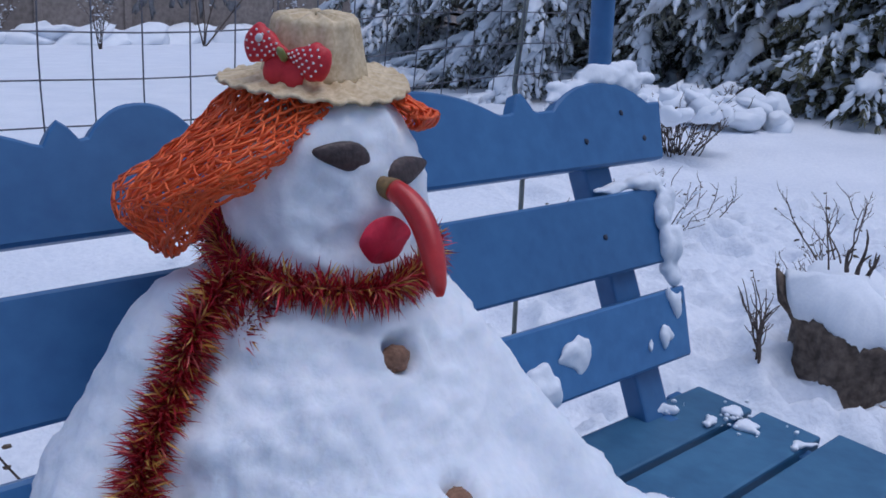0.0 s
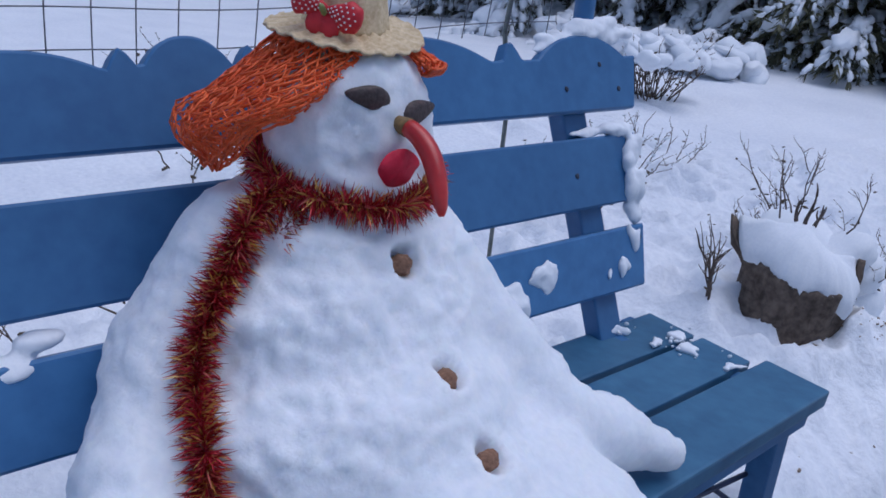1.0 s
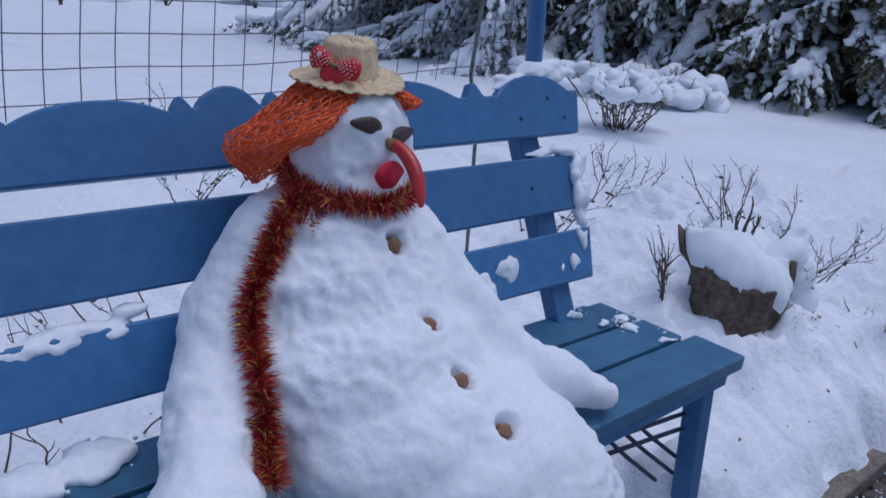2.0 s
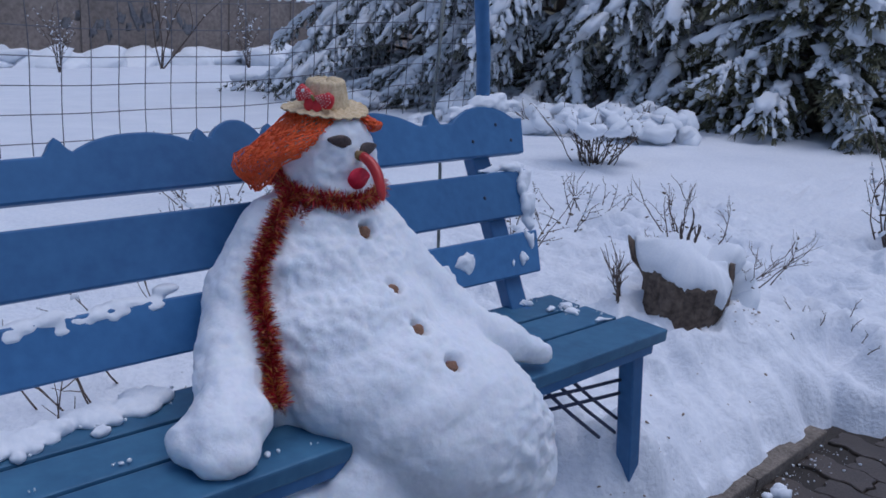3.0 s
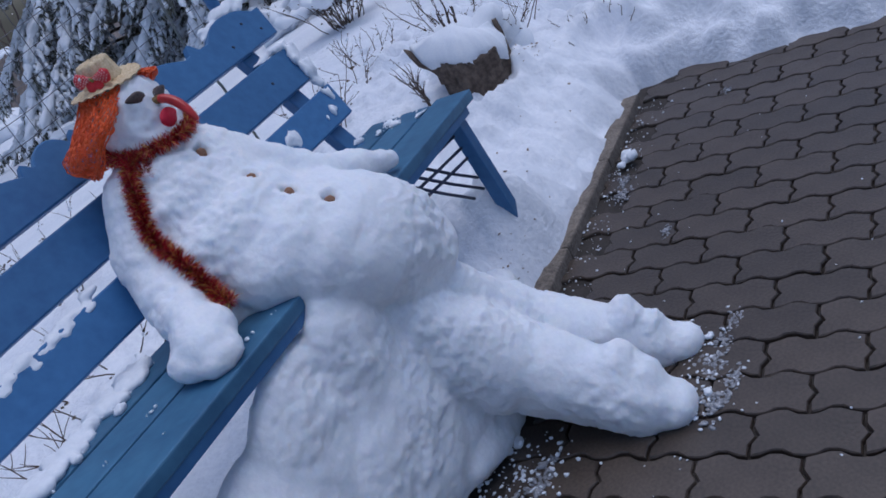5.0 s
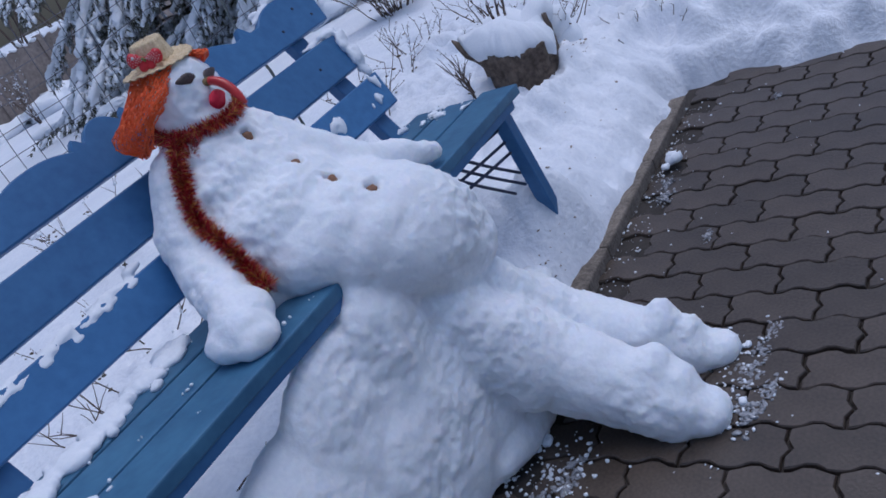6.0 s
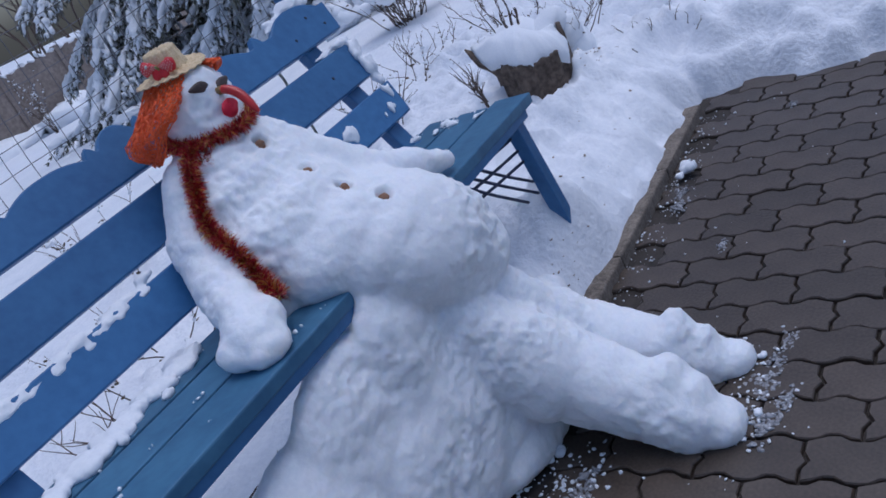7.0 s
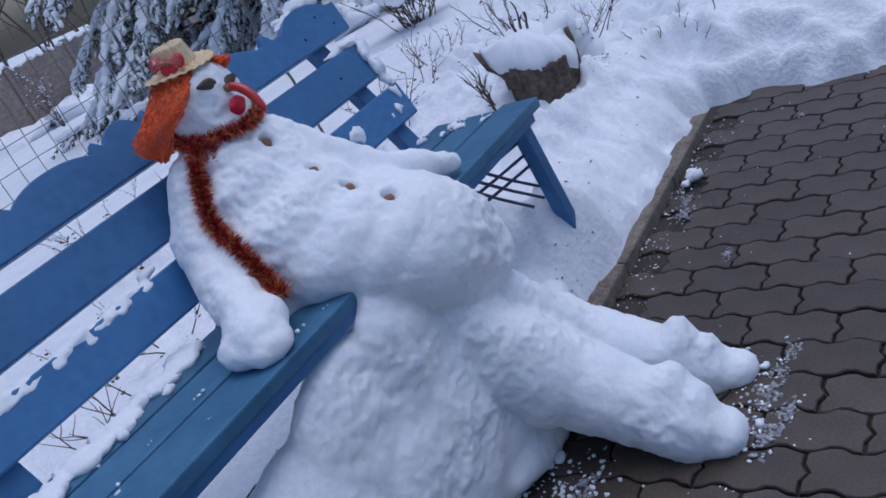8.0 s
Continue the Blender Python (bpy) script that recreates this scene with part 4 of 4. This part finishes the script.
part("pole", post, PAINT, bench, "slightly bent blue painted metal pole")
acc = Acc()
tube(acc, [(-0.02, 0.63, 0.10), (-0.075, 0.63, 0.80), (-0.127, 0.62, 0.948), (-0.119, 0.62, 1.08), (-0.115, 0.62, 1.25)], 0.0042, 7)
tagged(part("garden_stake", acc, STAKE), "thin grey weathered stake leaning behind the bench", "stake")

# ---- far concrete wall ----
farwall = thing("concrete_wall", "long weathered concrete panel wall topped with snow", "wall", kind="structure")
wx, wy = -12.0, 24.0
while wx < 26:
    gz = ground_z(wx + 1.2, wy) - 0.1
    ob = part("panel", beam(2.36, 0.14, 2.2, 0.02), WALLCON, farwall)
    ob.matrix_basis = pose(wx + 1.2, wy, gz + 1.1)
    ob = part("post", beam(0.2, 0.24, 2.3, 0.02), WALLCON, farwall)
    ob.matrix_basis = pose(wx, wy - 0.02, gz + 1.15)
    acc = Acc()
    for i in range(6):
        lump(acc, (wx + 0.2 + 0.4 * i, wy, gz + 2.21), (0.3, 0.12, 0.06), ICO2, 0.3)
    part("snow_ridge", acc, SNOW, farwall, "thin ridge of snow")
    wx += 2.4
gz = ground_z(11, wy)
acc = Acc()
for k in range(16):
    cx, cz = 9.0 + 0.27 * k + rng.uniform(-0.1, 0.1), 1.2 + rng.uniform(-0.25, 0.25)
    lump(acc, (cx, wy - 0.072, gz + cz), (rng.uniform(0.05, 0.16), 0.006, rng.uniform(0.12, 0.34)), ICO2, 1.0, Euler((0, rng.uniform(-0.6, 0.6), 0)).to_matrix())
tagged(part("graffiti", acc, GRAFFITI, farwall), "faded grey blue paint shapes")
# snow banks and small frosted trees before the wall
acc = Acc()
for i in range(40):
    x = -6 + 0.65 * i + rng.uniform(-0.3, 0.3)
    y = 22.6 + rng.uniform(-0.6, 0.8)
    lump(acc, (x, y, ground_z(x, y) + 0.05), (rng.uniform(0.6, 1.3), 0.7, rng.uniform(0.18, 0.42)), ICO3, 0.35)
tagged(part("snow_bank", acc, SNOW), "row of snow banks along the far wall", "snow", kind="stuff")
for fx, fy, h in ((10.1, 20.5, 3.0), (7.0, 19.5, 1.2), (12.8, 20.5, 1.4), (5.2, 21, 1.5), (14.5, 19, 2.2), (3.0, 19, 1.2)):
    shrub("frosted_sapling", "small bare frosted tree near the far wall", (fx, fy), h, 4 if h > 2 else 9, 0.22, 0.022 if h > 2 else 0.012, 2, snowy=True, category="tree")
for i in range(12):
    shrub("bare_tree", "bare winter tree beyond the wall", (-4 + 2.6 * i, 30 + 3 * rng.random()), rng.uniform(5, 7.5), 3, 0.25, 0.07, 2, category="tree")

# ---- kerb ----
kerb = thing("kerb", "rough old concrete kerb along the paving", "kerb", kind="structure")
KANG = math.degrees(math.atan(KB))
kx = -1.9
while kx < 0.9:
    ln = 0.48 if kx + 0.48 < 0.95 else 0.95 - kx
    bm = beam(ln - 0.004, 0.056, 0.14, 0.006)
    for v in bm.verts:
        v.co += Vector((0, 0.004, 0.005)) * noise.noise(v.co * 30 + Vector((kx, 0, 0)))
    ob = part("kerb_stone", bm, KERB, kerb)
    cx = kx + ln / 2
    ob.matrix_basis = pose(cx, kerb_line(cx) + 0.028, -0.038, 0, 0, KANG)
    kx += 0.48

# ---- brown soil and leaf crumbs trodden into the snow ----
acc = Acc()
for cx, cy, sx, sy, n in ((0.93, 0.30, 0.05, 0.03, 60), (1.02, 0.22, 0.03, 0.02, 20), (-0.10, 0.02, 0.09, 0.02, 24), (0.25, 0.05, 0.08, 0.04, 10), (0.6, 0.12, 0.2, 0.06, 14)):
    for _ in range(n):
        x, y = cx + rng.gauss(0, sx), cy + rng.gauss(0, sy)
        e = rng.uniform(0.0012, 0.0045)
        lump(acc, (x, y, ground_z(x, y) + e * 0.15), (e * 1.4, e, e * 0.5), ICO1, 0.5)
tagged(part("soil_crumbs", acc, CRUMB), "brown soil and leaf crumbs on the trodden snow", "soil", kind="stuff")

# ---- loose snow on the paving ----
acc = Acc()
for _ in range(420):
    x = rng.uniform(-0.9, 0.95)
    y = kerb_line(x) - abs(rng.gauss(0, 0.05)) - 0.004
    e = 0.0008 + 0.0045 * rng.random() ** 3
    lump(acc, (x, y, e * 0.4), (e, e * 0.9, e * 0.7), ICO1, 0.4)
for _ in range(110):
    x, y = rng.gauss(-0.54, 0.11), -0.47 - abs(rng.gauss(0, 0.035)) + rng.gauss(0, 0.02)
    e = rng.uniform(0.001, 0.005)
    lump(acc, (x, y, e * 0.3), (e * 1.2, e, e * 0.6), ICO1, 0.4)
for _ in range(60):
    x, y = rng.uniform(-0.95, 1.0), -0.1 - 0.8 * rng.random() ** 1.6
    e = rng.uniform(0.0010, 0.0032)
    lump(acc, (x, y, e * 0.3), (e * 1.3, e, e * 0.5), ICO1, 0.4)
for _ in range(160):
    x, y = rng.gauss(-0.80, 0.07), rng.gauss(-0.17, 0.06)
    e = rng.uniform(0.001, 0.006)
    lump(acc, (x, y, e * 0.3), (e * 1.2, e, e * 0.6), ICO1, 0.4)
tagged(part("snow_crumbs", acc, SNOW), "icy snow crumbs scattered on the dark paving", "snow", kind="stuff")
for cx, cy, r in ((0.507, -0.144, 0.025), (0.478, -0.128, 0.013), (0.66, 0.0, 0.03), (-0.412, -0.500, 0.008), (-0.585, -0.512, 0.009), (-0.69, -0.12, 0.014), (-0.72, -0.09, 0.010)):
    acc = Acc()
    for _ in range(5):
        lump(acc, (cx + rng.gauss(0, r * 0.4), cy + rng.gauss(0, r * 0.4), r * rng.uniform(0.4, 0.9)), (r * 0.8, r * 0.8, r * 0.7), ICO2, 0.35)
    tagged(part("snow_clod", acc, SNOW), "small clod of snow lying on the paving", "snow", "snow clods")
for cx, cy, rx, ry in ((-0.50, -0.515, 0.05, 0.03), (-0.62, -0.525, 0.06, 0.035), (-0.42, -0.53, 0.04, 0.018), (-0.36, -0.545, 0.03, 0.015), (-0.78, -0.20, 0.07, 0.02), (-0.86, -0.16, 0.05, 0.03), (0.05, -0.33, 0.03, 0.012), (0.85, -0.42, 0.02, 0.012), (-0.55, -0.56, 0.05, 0.015), (0.30, -0.16, 0.05, 0.02), (0.38, -0.15, 0.04, 0.018)):
    acc = Acc()
    for _ in range(46):
        e = rng.uniform(0.10, 0.30)
        lump(acc, (cx + rng.gauss(0, 0.5) * rx, cy + rng.gauss(0, 0.5) * ry, 0.0008), (rx * e * 0.7, ry * e, rng.uniform(0.0012, 0.0030)), ICO1, 0.4)
    tagged(part("ice_patch", acc, SLUSH), "thin trodden patch of icy snow on the paving", "snow", "ice patches", "stuff")

# ---- interlocking pavers ----
paving = thing("paving", "damp dark grey interlocking wavy concrete pavers", "paving", kind="structure")
PL, PW, PA = 0.1914, 0.1050, radians(-2.66)
ORG = Vector((-0.181, -0.726))
GAP = 0.0030


def wave(u):
    """Sideways step of the long joints, twice in a block's length."""
    q = (u / (PL / 2)) % 1.0
    return 0.0135 * (smooth(q, 0.14, 0.36) - smooth(q, 0.64, 0.86) - 0.5)


def zig(f):
    return 0.0150 * (1 - 4 * abs(f - 0.5)) * (1 if f < 0.5 else 1) - 0.004


def outline(inset):
    N = 10
    low = [((PL - 2 * inset) * i / N + inset, -PW / 2 + inset) for i in range(N + 1)]
    pts = [(u, v + wave(u)) for u, v in low]
    right = [(PL - inset + zig(f) * 1.0, -PW / 2 + PW * f + wave(PL)) for f in (0.3, 0.5, 0.7)]
    top = [(u, v + PW - 2 * inset + wave(u)) for u, v in reversed(low)]
    left = [(inset + zig(f), -PW / 2 + PW * f + wave(0)) for f in (0.7, 0.5, 0.3)]
    return pts + right + top + left


def paver_data():
    rings = [(outline(GAP), -0.03), (outline(GAP), -0.003), (outline(GAP + 0.0022), 0.0)]
    n = len(rings[0][0])
    vs = [(u - PL / 2, v, z) for o, z in rings for u, v in o]
    fs = []
    for k in range(2):
        for i in range(n):
            fs.append((k * n + i, k * n + (i + 1) % n, (k + 1) * n + (i + 1) % n, (k + 1) * n + i))
    fs.append(tuple(2 * n + i for i in range(n)))
    return vs, fs


pv, pf = paver_data()
acc = Acc()
acc.add(pv, pf)
paver_mesh = acc.mesh("paver", smooth=False)
paver_mesh.materials.append(PAVER)
far = Acc()
RU, RV = Vector((math.sin(PA), -math.cos(PA))), Vector((math.cos(PA), math.sin(PA)))
prng = random.Random(3)
for r in range(-30, 20):
    for k in range(-6, 22):
        u = k + (0.5 if r % 2 == 0 else 0.0)
        c = ORG + RU * (u * PL) + RV * (r * PW)
        if c.y > kerb_line(c.x) - PL * 0.12 or c.x > 1.25 or c.x < -3.4:
            continue
        tilt = (prng.gauss(0, 0.35), prng.gauss(0, 0.35))
        m = Matrix.Translation((c.x, c.y, prng.gauss(0, 0.0012))) @ Matrix(((RU.x, RV.x, 0, 0), (RU.y, RV.y, 0, 0), (0, 0, 1, 0), (0, 0, 0, 1))) @ pose(0, 0, 0, tilt[0], tilt[1], 0)
        if -1.25 < c.x and c.y > -1.25:
            ob = new("paver", paver_mesh)
            ob.parent = paving
            ob.matrix_basis = m
        else:
            far.add([m @ Vector(p) for p in pv], pf)
tagged(part("far_pavers", far.mesh("far_pavers", smooth=False), PAVER, paving), kind="stuff")
